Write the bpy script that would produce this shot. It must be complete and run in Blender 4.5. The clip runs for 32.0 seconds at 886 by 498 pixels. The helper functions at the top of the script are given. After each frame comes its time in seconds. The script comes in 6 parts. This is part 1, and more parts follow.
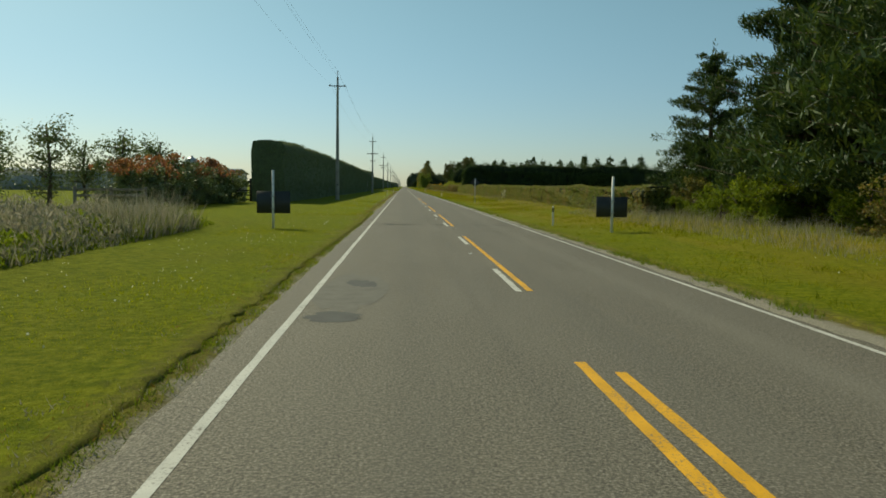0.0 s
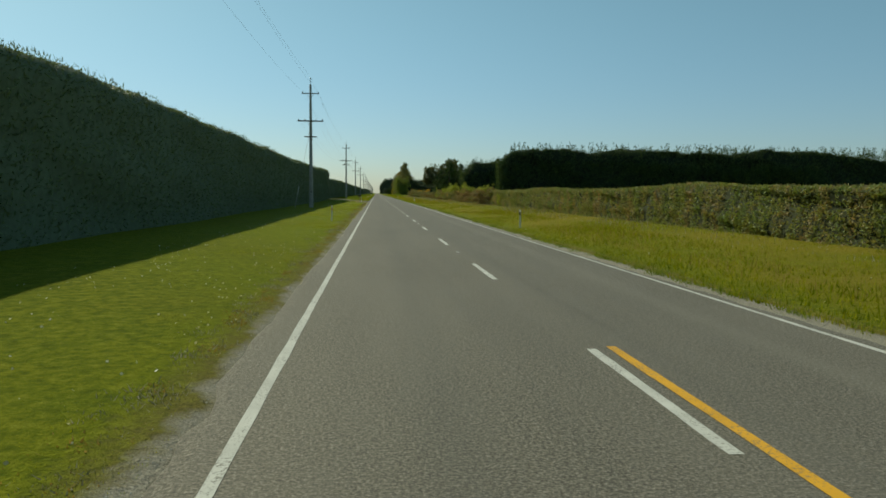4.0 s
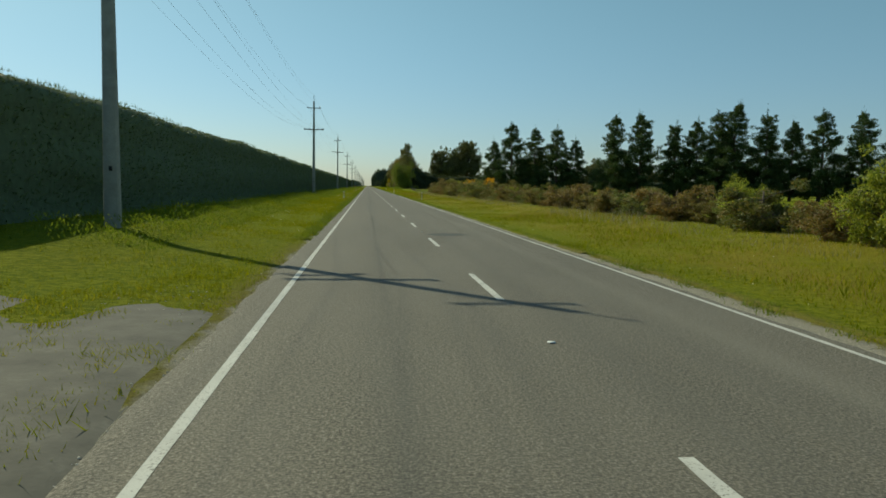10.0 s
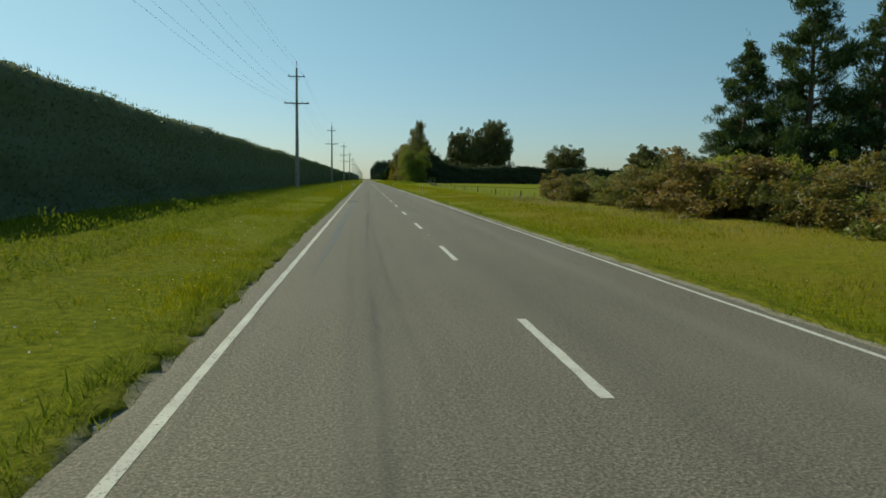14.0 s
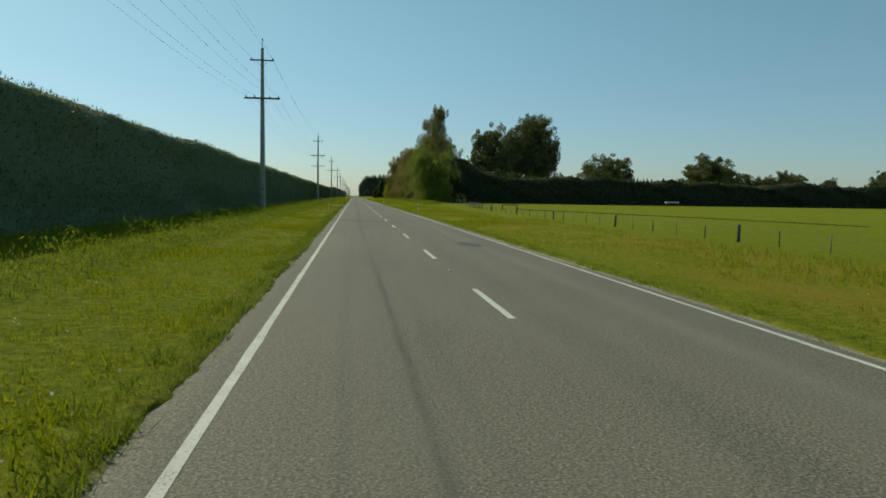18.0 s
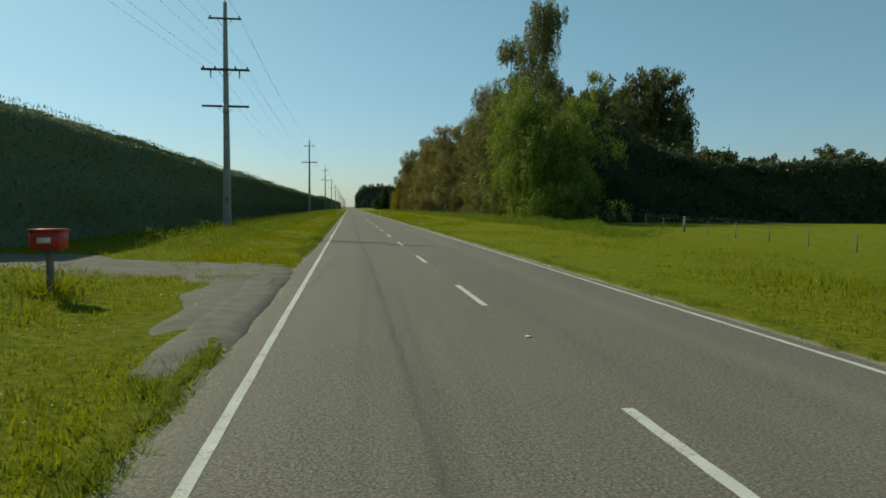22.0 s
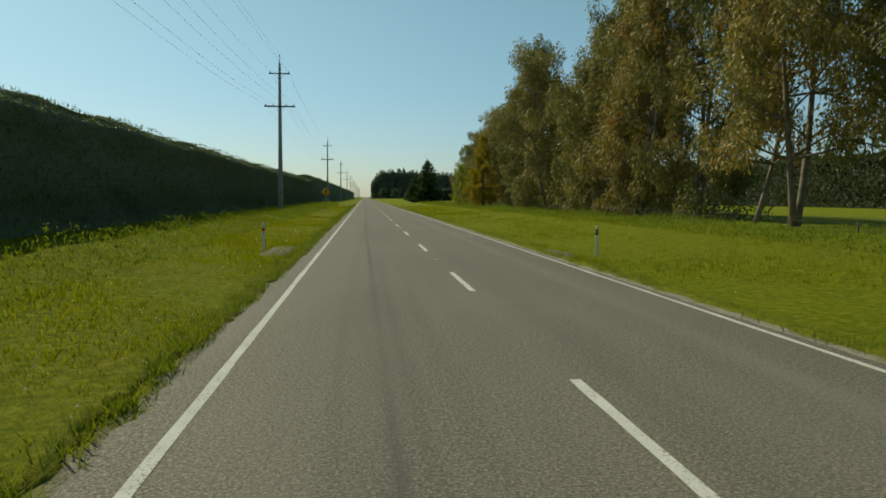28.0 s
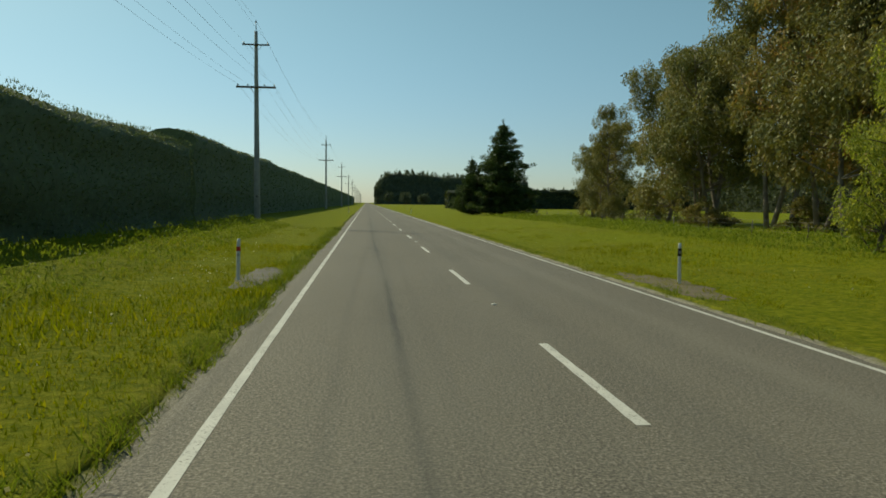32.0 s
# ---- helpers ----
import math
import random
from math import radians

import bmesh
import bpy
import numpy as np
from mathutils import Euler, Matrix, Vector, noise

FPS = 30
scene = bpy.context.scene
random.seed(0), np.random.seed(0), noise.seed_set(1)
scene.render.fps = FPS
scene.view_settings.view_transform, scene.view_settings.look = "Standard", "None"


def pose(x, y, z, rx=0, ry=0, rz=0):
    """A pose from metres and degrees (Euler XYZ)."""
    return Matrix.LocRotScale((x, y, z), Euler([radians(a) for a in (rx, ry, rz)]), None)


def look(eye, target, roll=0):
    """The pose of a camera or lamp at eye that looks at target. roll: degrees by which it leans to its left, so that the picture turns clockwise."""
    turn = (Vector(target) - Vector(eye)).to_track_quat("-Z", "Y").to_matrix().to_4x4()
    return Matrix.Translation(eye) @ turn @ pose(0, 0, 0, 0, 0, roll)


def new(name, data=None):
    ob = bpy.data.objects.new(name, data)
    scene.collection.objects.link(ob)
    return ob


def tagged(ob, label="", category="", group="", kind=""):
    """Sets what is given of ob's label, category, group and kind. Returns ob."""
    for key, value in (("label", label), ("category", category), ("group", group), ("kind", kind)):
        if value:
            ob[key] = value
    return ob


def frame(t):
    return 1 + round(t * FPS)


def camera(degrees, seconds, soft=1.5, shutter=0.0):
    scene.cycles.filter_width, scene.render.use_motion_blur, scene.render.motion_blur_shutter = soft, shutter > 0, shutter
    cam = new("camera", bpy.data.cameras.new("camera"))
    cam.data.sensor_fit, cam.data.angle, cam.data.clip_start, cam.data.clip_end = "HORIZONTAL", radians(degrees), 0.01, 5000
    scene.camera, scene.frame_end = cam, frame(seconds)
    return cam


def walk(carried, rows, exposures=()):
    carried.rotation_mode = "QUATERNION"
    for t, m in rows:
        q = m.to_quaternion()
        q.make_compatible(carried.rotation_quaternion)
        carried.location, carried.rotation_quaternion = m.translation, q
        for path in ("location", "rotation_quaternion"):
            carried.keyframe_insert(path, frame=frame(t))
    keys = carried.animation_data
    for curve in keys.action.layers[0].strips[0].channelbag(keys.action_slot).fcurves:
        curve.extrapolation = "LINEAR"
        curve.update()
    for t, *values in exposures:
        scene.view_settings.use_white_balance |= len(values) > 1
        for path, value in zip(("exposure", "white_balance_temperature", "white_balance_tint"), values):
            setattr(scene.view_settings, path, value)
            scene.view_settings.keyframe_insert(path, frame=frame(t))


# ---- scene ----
# camera: a car on a straight rural road, which runs along +y
cam = camera(64.19, 32.0, soft=1.7)
ROWS = [
    (0.0, -2.02, 14.71, 1.79, -3.19, -5.03, -0.84),
    (0.5, -2.05, 26.30, 1.79, -3.13, -5.04, -0.78),
    (1.0, -2.09, 38.11, 1.79, -2.63, -5.25, -0.69),
    (1.5, -2.08, 49.93, 1.79, -3.51, -4.91, -0.65),
    (2.0, -2.30, 62.10, 1.79, -4.48, -3.99, -0.72),
    (2.5, -2.29, 74.29, 1.79, -4.84, -3.94, -0.65),
    (3.0, -2.49, 86.95, 1.79, -5.13, -4.22, -0.57),
    (3.5, -2.48, 99.47, 1.79, -5.20, -4.74, -0.52),
    (5.5, -2.58, 150.64, 1.79, -6.19, -3.12, -0.41),
    (6.0, -2.59, 163.05, 1.79, -6.05, -3.27, -0.49),
    (6.5, -2.50, 175.75, 1.79, -5.99, -3.45, -0.56),
    (7.0, -2.49, 188.61, 1.79, -5.90, -3.26, -0.63),
    (7.5, -2.38, 201.21, 1.79, -5.97, -2.92, -0.65),
    (8.0, -2.33, 213.96, 1.79, -5.67, -3.00, -0.67),
    (8.5, -2.26, 227.04, 1.79, -5.48, -3.06, -0.76),
    (9.0, -2.22, 240.25, 1.79, -5.34, -3.50, -0.88),
    (9.5, -2.14, 253.04, 1.79, -5.69, -4.36, -0.96),
    (10.0, -2.15, 265.68, 1.79, -6.09, -5.03, -1.08),
    (10.5, -2.14, 278.95, 1.79, -5.81, -5.22, -1.04),
    (11.0, -2.16, 292.18, 1.79, -5.38, -4.64, -1.04),
    (11.5, -2.11, 305.18, 1.79, -5.22, -4.54, -0.92),
    (12.0, -2.07, 318.29, 1.79, -5.38, -5.04, -0.78),
    (12.5, -2.04, 331.14, 1.79, -5.57, -5.57, -0.66),
    (13.0, -2.06, 344.31, 1.79, -5.94, -5.54, -0.75),
    (13.5, -2.01, 357.61, 1.79, -6.20, -5.69, -0.81),
    (14.0, -2.00, 371.23, 1.79, -6.19, -5.62, -0.71),
    (14.5, -1.97, 383.93, 1.79, -5.96, -5.54, -0.67),
    (15.0, -2.02, 397.05, 1.79, -6.34, -5.34, -0.63),
    (15.5, -2.06, 410.65, 1.79, -6.65, -5.32, -0.64),
    (17.5, -2.35, 462.46, 1.79, -7.34, -4.62, -0.80),
    (18.0, -2.35, 476.58, 1.79, -7.18, -4.23, -0.91),
    (18.5, -2.35, 490.42, 1.79, -6.73, -4.01, -0.83),
    (19.0, -2.34, 504.17, 1.79, -6.93, -3.74, -0.85),
    (19.5, -2.31, 517.19, 1.79, -7.10, -3.58, -0.89),
    (20.0, -2.33, 530.55, 1.79, -7.59, -3.55, -0.88),
    (20.5, -2.35, 543.79, 1.79, -7.62, -3.26, -0.89),
    (21.0, -2.38, 557.16, 1.79, -7.34, -3.37, -0.58),
    (21.5, -2.38, 570.62, 1.79, -7.37, -3.32, -0.56),
    (22.0, -2.46, 584.14, 1.79, -7.55, -3.38, -0.33),
    (22.5, -2.42, 597.39, 1.79, -8.01, -3.36, -0.38),
    (23.0, -2.45, 610.95, 1.79, -9.18, -3.27, -0.48),
    (23.5, -2.36, 623.84, 1.79, -8.61, -3.45, -0.51),
    (24.0, -2.37, 637.07, 1.79, -8.04, -3.88, -0.52),
    (24.5, -2.31, 650.95, 1.79, -7.81, -3.95, -0.69),
    (26.5, -2.06, 703.45, 1.79, -6.46, -3.73, -0.71),
    (27.0, -2.03, 716.85, 1.79, -6.33, -4.18, -0.59),
    (27.5, -2.01, 730.14, 1.79, -6.64, -4.52, -0.52),
    (28.0, -2.07, 743.40, 1.79, -6.33, -4.17, -0.44),
    (28.5, -2.12, 756.76, 1.79, -6.31, -3.74, -0.55),
    (29.0, -2.21, 770.21, 1.79, -6.61, -3.60, -0.52),
    (29.5, -2.25, 783.51, 1.79, -6.87, -3.66, -0.55),
    (30.0, -2.24, 797.04, 1.79, -6.66, -3.87, -0.55),
    (30.5, -2.17, 810.12, 1.79, -6.44, -4.12, -0.58),
    (31.0, -2.20, 823.40, 1.79, -6.23, -4.25, -0.60),
    (31.5, -2.25, 837.32, 1.79, -6.21, -3.97, -0.65),
    (32.0, -2.26, 851.31, 1.79, -6.18, -3.71, -0.62),
]

walk(cam, [(t, pose(x, y, z, 90 + pitch, roll, yaw)) for t, x, y, z, yaw, pitch, roll in ROWS],
     [(0.0, 0.18, 6950, -4.0), (1.2, 0.15, 6500, -5.0), (22.5, 0.16, 6450, -5.0), (24.5, 0.21, 6800, -4.0), (32.0, 0.20, 6800, -4.0)])

# sky and sun
SUN_EL = radians(39.8)
SUN_AZ = math.atan2(-0.655, 0.756)          # from +y towards +x
world = bpy.data.worlds.new("sky")
scene.world = world
world.use_nodes = True
wn = world.node_tree
sky = wn.nodes.new("ShaderNodeTexSky")
sky.sky_type, sky.sun_disc = "NISHITA", False
sky.sun_elevation, sky.sun_rotation = SUN_EL, SUN_AZ
sky.altitude, sky.air_density, sky.dust_density, sky.ozone_density = 20, 1.0, 0.45, 2.2
tint = wn.nodes.new("ShaderNodeMix")
tint.data_type, tint.blend_type = "RGBA", "MULTIPLY"
tint.inputs[0].default_value = 1.0
# hazy air: the low sky is paler and less yellow than clear air would make it
co = wn.nodes.new("ShaderNodeTexCoord")
sxyz = wn.nodes.new("ShaderNodeSeparateXYZ")
wn.links.new(co.outputs["Generated"], sxyz.inputs[0])
haze = wn.nodes.new("ShaderNodeValToRGB")
for el, (p, c) in zip(haze.color_ramp.elements, ((0.0, (0.74, 0.82, 0.98, 1)), (0.30, (1.0, 1.11, 0.98, 1)))):
    el.position, el.color = p, c
haze.color_ramp.interpolation = "EASE"
wn.links.new(sxyz.outputs["Z"], haze.inputs[0])
wn.links.new(haze.outputs[0], tint.inputs[7])
wn.links.new(sky.outputs["Color"], tint.inputs[6])
wn.links.new(tint.outputs[2], wn.nodes["Background"].inputs["Color"])
wn.nodes["Background"].inputs["Strength"].default_value = 0.080
sun = new("sun", bpy.data.lights.new("sun", "SUN"))
sun.data.energy, sun.data.angle, sun.data.color = 3.4, radians(0.53), (1.0, 0.90, 0.70)
sv = Vector((-0.655 * math.cos(SUN_EL), 0.756 * math.cos(SUN_EL), math.sin(SUN_EL)))
sun.matrix_world = look(sv * 50, (0, 0, 0))


# ---------------------------------------------------------------- materials
def mat(name, rough=0.8, metal=0.0, spec=0.3):
    m = bpy.data.materials.new(name)
    m.use_nodes = True
    b = m.node_tree.nodes["Principled BSDF"]
    b.inputs["Roughness"].default_value = rough
    b.inputs["Metallic"].default_value = metal
    b.inputs["Specular IOR Level"].default_value = spec
    return m, m.node_tree, b


def node(nt, kind, ins=()):
    n = nt.nodes.new(kind)
    for k, v in (ins.items() if ins else ()):
        if isinstance(v, bpy.types.NodeSocket):
            nt.links.new(v, n.inputs[k])
        else:
            n.inputs[k].default_value = v
    return n


def noise_out(nt, scale, detail=4.0, rough=0.6, stretch=(1, 1, 1), shift=(0, 0, 0)):
    g = node(nt, "ShaderNodeNewGeometry")
    mp = node(nt, "ShaderNodeMapping", {"Vector": g.outputs["Position"], "Scale": stretch, "Location": shift})
    n = node(nt, "ShaderNodeTexNoise", {"Vector": mp.outputs["Vector"], "Scale": scale, "Detail": detail, "Roughness": rough})
    return n.outputs["Fac"]


def ramp(nt, fac, stops):
    r = node(nt, "ShaderNodeValToRGB", {"Fac": fac})
    e = r.color_ramp.elements
    while len(e) < len(stops):
        e.new(0.5)
    for el, (p, c) in zip(e, stops):
        el.position, el.color = p, (*c, 1)
    return r.outputs["Color"]


def mix(nt, fac, a, b, blend="MIX"):
    n = node(nt, "ShaderNodeMix")
    n.data_type, n.blend_type = "RGBA", blend
    for k, v in ((0, fac), (6, a), (7, b)):
        if isinstance(v, bpy.types.NodeSocket):
            nt.links.new(v, n.inputs[k])
        else:
            n.inputs[k].default_value = (*v, 1) if isinstance(v, tuple) else v
    return n.outputs[2]


def math_n(nt, op, a, b=0.0, clamp=False):
    n = node(nt, "ShaderNodeMath")
    n.operation, n.use_clamp = op, clamp
    for k, v in ((0, a), (1, b)):
        if isinstance(v, bpy.types.NodeSocket):
            nt.links.new(v, n.inputs[k])
        else:
            n.inputs[k].default_value = v
    return n.outputs[0]


def bump(nt, bsdf, height, strength=0.5, dist=0.01):
    b = node(nt, "ShaderNodeBump", {"Height": height, "Strength": strength, "Distance": dist})
    nt.links.new(b.outputs["Normal"], bsdf.inputs["Normal"])


def plain(name, color, rough=0.6, metal=0.0, var=0.25, scale=6.0, bumps=0.15, spec=0.3):
    """A painted or raw surface with two scales of wear."""
    m, nt, b = mat(name, rough, metal, spec)
    dark = tuple(c * (1 - var) for c in color)
    light = tuple(min(1, c * (1 + var * 0.6)) for c in color)
    c1 = ramp(nt, noise_out(nt, scale), [(0.3, dark), (0.7, light)])
    c2 = mix(nt, ramp(nt, noise_out(nt, scale * 9), [(0.35, (0, 0, 0)), (0.75, (1, 1, 1))]), c1, tuple(c * 0.85 for c in color))
    nt.links.new(c2, b.inputs["Base Color"])
    if bumps:
        bump(nt, b, noise_out(nt, scale * 12), bumps, 0.005)
    return m


def leaf_mat(name, stops, rough=0.55, trans=0.45, patch=0.15, spec=0.25, tcol=(1.25, 1.15, 0.6), each=0.0, single=0.75, spots=0.5, stretch=(1, 1, 1)):
    """Leaves or blades: colour by leaf, larger tint patches, light passing through."""
    m, nt, b = mat(name, rough, 0.0, spec)
    g = node(nt, "ShaderNodeNewGeometry")
    r = math_n(nt, "ADD", math_n(nt, "MULTIPLY", g.outputs["Random Per Island"], single), math_n(nt, "MULTIPLY", noise_out(nt, patch, 3.0, 0.6, stretch), spots))
    if each:
        r = math_n(nt, "ADD", r, math_n(nt, "MULTIPLY", math_n(nt, "SUBTRACT", node(nt, "ShaderNodeObjectInfo").outputs["Random"], 0.5), each))
    r = math_n(nt, "SUBTRACT", r, 0.12, True)
    col = ramp(nt, r, stops)
    nt.links.new(col, b.inputs["Base Color"])
    t = node(nt, "ShaderNodeBsdfTranslucent", {"Color": mix(nt, 1.0, col, tcol, "MULTIPLY")})
    s = node(nt, "ShaderNodeMixShader", {0: trans, 1: b.outputs[0], 2: t.outputs[0]})
    nt.links.new(s.outputs[0], nt.nodes["Material Output"].inputs["Surface"])
    return m


def make_asphalt():
    m, nt, b = mat("asphalt_chipseal", 0.8, 0.0, 0.25)
    g = node(nt, "ShaderNodeNewGeometry")
    sep = node(nt, "ShaderNodeSeparateXYZ", {"Vector": g.outputs["Position"]})
    x = sep.outputs["X"]
    wob = math_n(nt, "MULTIPLY", math_n(nt, "SUBTRACT", noise_out(nt, 0.04, 3.0), 0.5), 0.35)
    xx = math_n(nt, "ADD", x, wob)
    # wheel tracks, worn smooth and darker
    tracks = None
    for c, w, k0 in ((-1.87, 0.30, 0.75), (-0.55, 0.22, 0.25), (-2.75, 0.22, 0.2), (0.55, 0.32, 0.55), (1.75, 0.40, 0.40)):
        d = math_n(nt, "DIVIDE", math_n(nt, "SUBTRACT", xx, c), w)
        k = math_n(nt, "POWER", 2.718, math_n(nt, "MULTIPLY", math_n(nt, "MULTIPLY", d, d), -1.0))
        k = math_n(nt, "MULTIPLY", k, k0)
        tracks = k if tracks is None else math_n(nt, "ADD", tracks, k, True)
    patchy = ramp(nt, noise_out(nt, 0.05, 4.0, 0.6, (2, 0.35, 1)), [(0.35, (0.15, 0.15, 0.15)), (0.65, (1, 1, 1))])
    tracks = math_n(nt, "MULTIPLY", tracks, node(nt, "ShaderNodeRGBToBW", {"Color": patchy}).outputs[0])
    # a thin dark seam wandering along the lane
    y = sep.outputs["Y"]
    sway = math_n(nt, "MULTIPLY", math_n(nt, "SUBTRACT", noise_out(nt, 0.012, 2.0, 0.5, (0, 1, 0)), 0.5), 0.9)
    d = math_n(nt, "DIVIDE", math_n(nt, "ADD", math_n(nt, "ADD", x, 1.86), math_n(nt, "ADD", sway, math_n(nt, "MULTIPLY", math_n(nt, "SUBTRACT", noise_out(nt, 0.9, 3.0, 0.6, (0, 1, 0)), 0.5), 0.10))), 0.055)
    seam = math_n(nt, "POWER", 2.718, math_n(nt, "MULTIPLY", math_n(nt, "MULTIPLY", d, d), -1.0))
    seam = math_n(nt, "MULTIPLY", seam, math_n(nt, "MULTIPLY", math_n(nt, "SUBTRACT", noise_out(nt, 0.06, 3.0, 0.6, (0, 1, 0), (0, 7, 0)), 0.34), 3.0, True))
    seam = math_n(nt, "MULTIPLY", seam, math_n(nt, "MULTIPLY", math_n(nt, "SUBTRACT", y, 270.0), 0.04, True))
    chips = noise_out(nt, 38.0, 3.0, 0.8)
    coarse = noise_out(nt, 0.6, 5.0, 0.65, (1, 0.25, 1))
    broad = noise_out(nt, 0.16, 4.0, 0.6, (1.6, 0.4, 1))
    grit = noise_out(nt, 17.0, 3.0, 0.7)
    c = ramp(nt, math_n(nt, "ADD", math_n(nt, "MULTIPLY", chips, 0.8), math_n(nt, "MULTIPLY", grit, 0.2)), [(0.36, (0.032, 0.028, 0.021)), (0.5, (0.132, 0.117, 0.088)), (0.65, (0.36, 0.325, 0.26))])
    c = mix(nt, math_n(nt, "MULTIPLY", tracks, 0.55), c, (0.068, 0.067, 0.06))
    c = mix(nt, math_n(nt, "MULTIPLY", seam, 0.9), c, (0.042, 0.042, 0.039))
    c = mix(nt, ramp(nt, coarse, [(0.35, (0.0, 0.0, 0.0)), (0.75, (0.45, 0.45, 0.45))]), c, (0.195, 0.178, 0.142))
    c = mix(nt, ramp(nt, broad, [(0.4, (0.0, 0.0, 0.0)), (0.7, (0.22, 0.22, 0.22))]), c, (0.09, 0.086, 0.075))
    # a paler polished strip in the far lane
    d = math_n(nt, "DIVIDE", math_n(nt, "SUBTRACT", xx, 2.25), 0.22)
    k = math_n(nt, "POWER", 2.718, math_n(nt, "MULTIPLY", math_n(nt, "MULTIPLY", d, d), -1.0))
    c = mix(nt, math_n(nt, "MULTIPLY", k, 0.28), c, (0.21, 0.195, 0.155))
    nt.links.new(c, b.inputs["Base Color"])
    bump(nt, b, chips, 0.9, 0.012)
    return m


def make_ground(name, reach):
    """Soil and turf: mown grass, seeding grass, bare gravel out to reach from the road's middle."""
    m, nt, b = mat(name, 0.95, 0.0, 0.04)
    g = node(nt, "ShaderNodeNewGeometry")
    sep = node(nt, "ShaderNodeSeparateXYZ", {"Vector": g.outputs["Position"]})
    big = noise_out(nt, 0.12, 4.0)
    mid = noise_out(nt, 1.1, 5.0, 0.65)
    fine = noise_out(nt, 26.0, 4.0, 0.8)
    green = ramp(nt, fine, [(0.22, (0.092, 0.108, 0.005)), (0.5, (0.188, 0.208, 0.009)), (0.8, (0.31, 0.305, 0.03))])
    dry = ramp(nt, fine, [(0.22, (0.105, 0.098, 0.010)), (0.6, (0.215, 0.195, 0.020)), (0.85, (0.34, 0.28, 0.06))])
    c = mix(nt, ramp(nt, big, [(0.42, (0, 0, 0)), (0.70, (0.6, 0.6, 0.6))]), green, dry)
    c = mix(nt, ramp(nt, mid, [(0.35, (0.5, 0.5, 0.5)), (0.6, (0, 0, 0))]), c, (0.115, 0.15, 0.008))
    tuft = noise_out(nt, 5.5, 5.0, 0.72)
    c = mix(nt, ramp(nt, tuft, [(0.36, (0.8, 0.8, 0.8)), (0.53, (0, 0, 0))]), c, (0.075, 0.105, 0.006))
    c = mix(nt, ramp(nt, tuft, [(0.54, (0, 0, 0)), (0.72, (0.6, 0.6, 0.6))]), c, (0.32, 0.32, 0.04))
    rust = ramp(nt, noise_out(nt, 0.22, 4.0, 0.6, (1, 0.35, 1), (5, 2, 0)), [(0.36, (0, 0, 0)), (0.62, (0.62, 0.62, 0.62))])
    early = math_n(nt, "MULTIPLY", math_n(nt, "SUBTRACT", 600.0, sep.outputs["Y"]), 0.03, True)
    rust = math_n(nt, "MULTIPLY", node(nt, "ShaderNodeRGBToBW", {"Color": rust}).outputs[0], early)
    rust = math_n(nt, "MULTIPLY", rust, math_n(nt, "MULTIPLY", math_n(nt, "SUBTRACT", sep.outputs["X"], 4.5), 0.5, True))
    rust = math_n(nt, "MULTIPLY", rust, math_n(nt, "MULTIPLY", math_n(nt, "SUBTRACT", 16.0, sep.outputs["X"]), 0.4, True))
    c = mix(nt, rust, c, (0.26, 0.19, 0.03))
    ax = math_n(nt, "ABSOLUTE", sep.outputs["X"])
    far_side = math_n(nt, "MULTIPLY", math_n(nt, "MULTIPLY", sep.outputs["X"], 1.0, True), math_n(nt, "MULTIPLY", math_n(nt, "SUBTRACT", sep.outputs["Y"], 270.0), 0.02, True))
    ax = math_n(nt, "ADD", ax, math_n(nt, "MULTIPLY", far_side, 0.22))
    edge = math_n(nt, "SUBTRACT", reach, math_n(nt, "ADD", ax, math_n(nt, "MULTIPLY", mid, 0.9)))
    edge = math_n(nt, "MULTIPLY", edge, 5.0, True)
    sere = math_n(nt, "MULTIPLY", math_n(nt, "SUBTRACT", 5.15, math_n(nt, "ADD", ax, math_n(nt, "MULTIPLY", tuft, 1.0))), 1.6, True)
    sere = math_n(nt, "MULTIPLY", sere, math_n(nt, "ADD", math_n(nt, "MULTIPLY", math_n(nt, "SUBTRACT", 289.0, sep.outputs["Y"]), 0.2, True), 0.25, True))
    c = mix(nt, math_n(nt, "MULTIPLY", sere, 0.75), c, ramp(nt, fine, [(0.3, (0.10, 0.08, 0.03)), (0.6, (0.22, 0.17, 0.06)), (0.8, (0.33, 0.26, 0.12))]))
    gravel = ramp(nt, noise_out(nt, 40.0, 3.0, 0.8), [(0.3, (0.17, 0.15, 0.11)), (0.55, (0.36, 0.33, 0.26)), (0.8, (0.52, 0.48, 0.40))])
    c = mix(nt, edge, c, gravel)
    nt.links.new(c, b.inputs["Base Color"])
    bump(nt, b, math_n(nt, "ADD", math_n(nt, "ADD", fine, math_n(nt, "MULTIPLY", tuft, 1.2)), math_n(nt, "MULTIPLY", mid, 0.8)), 0.9, 0.05)
    return m


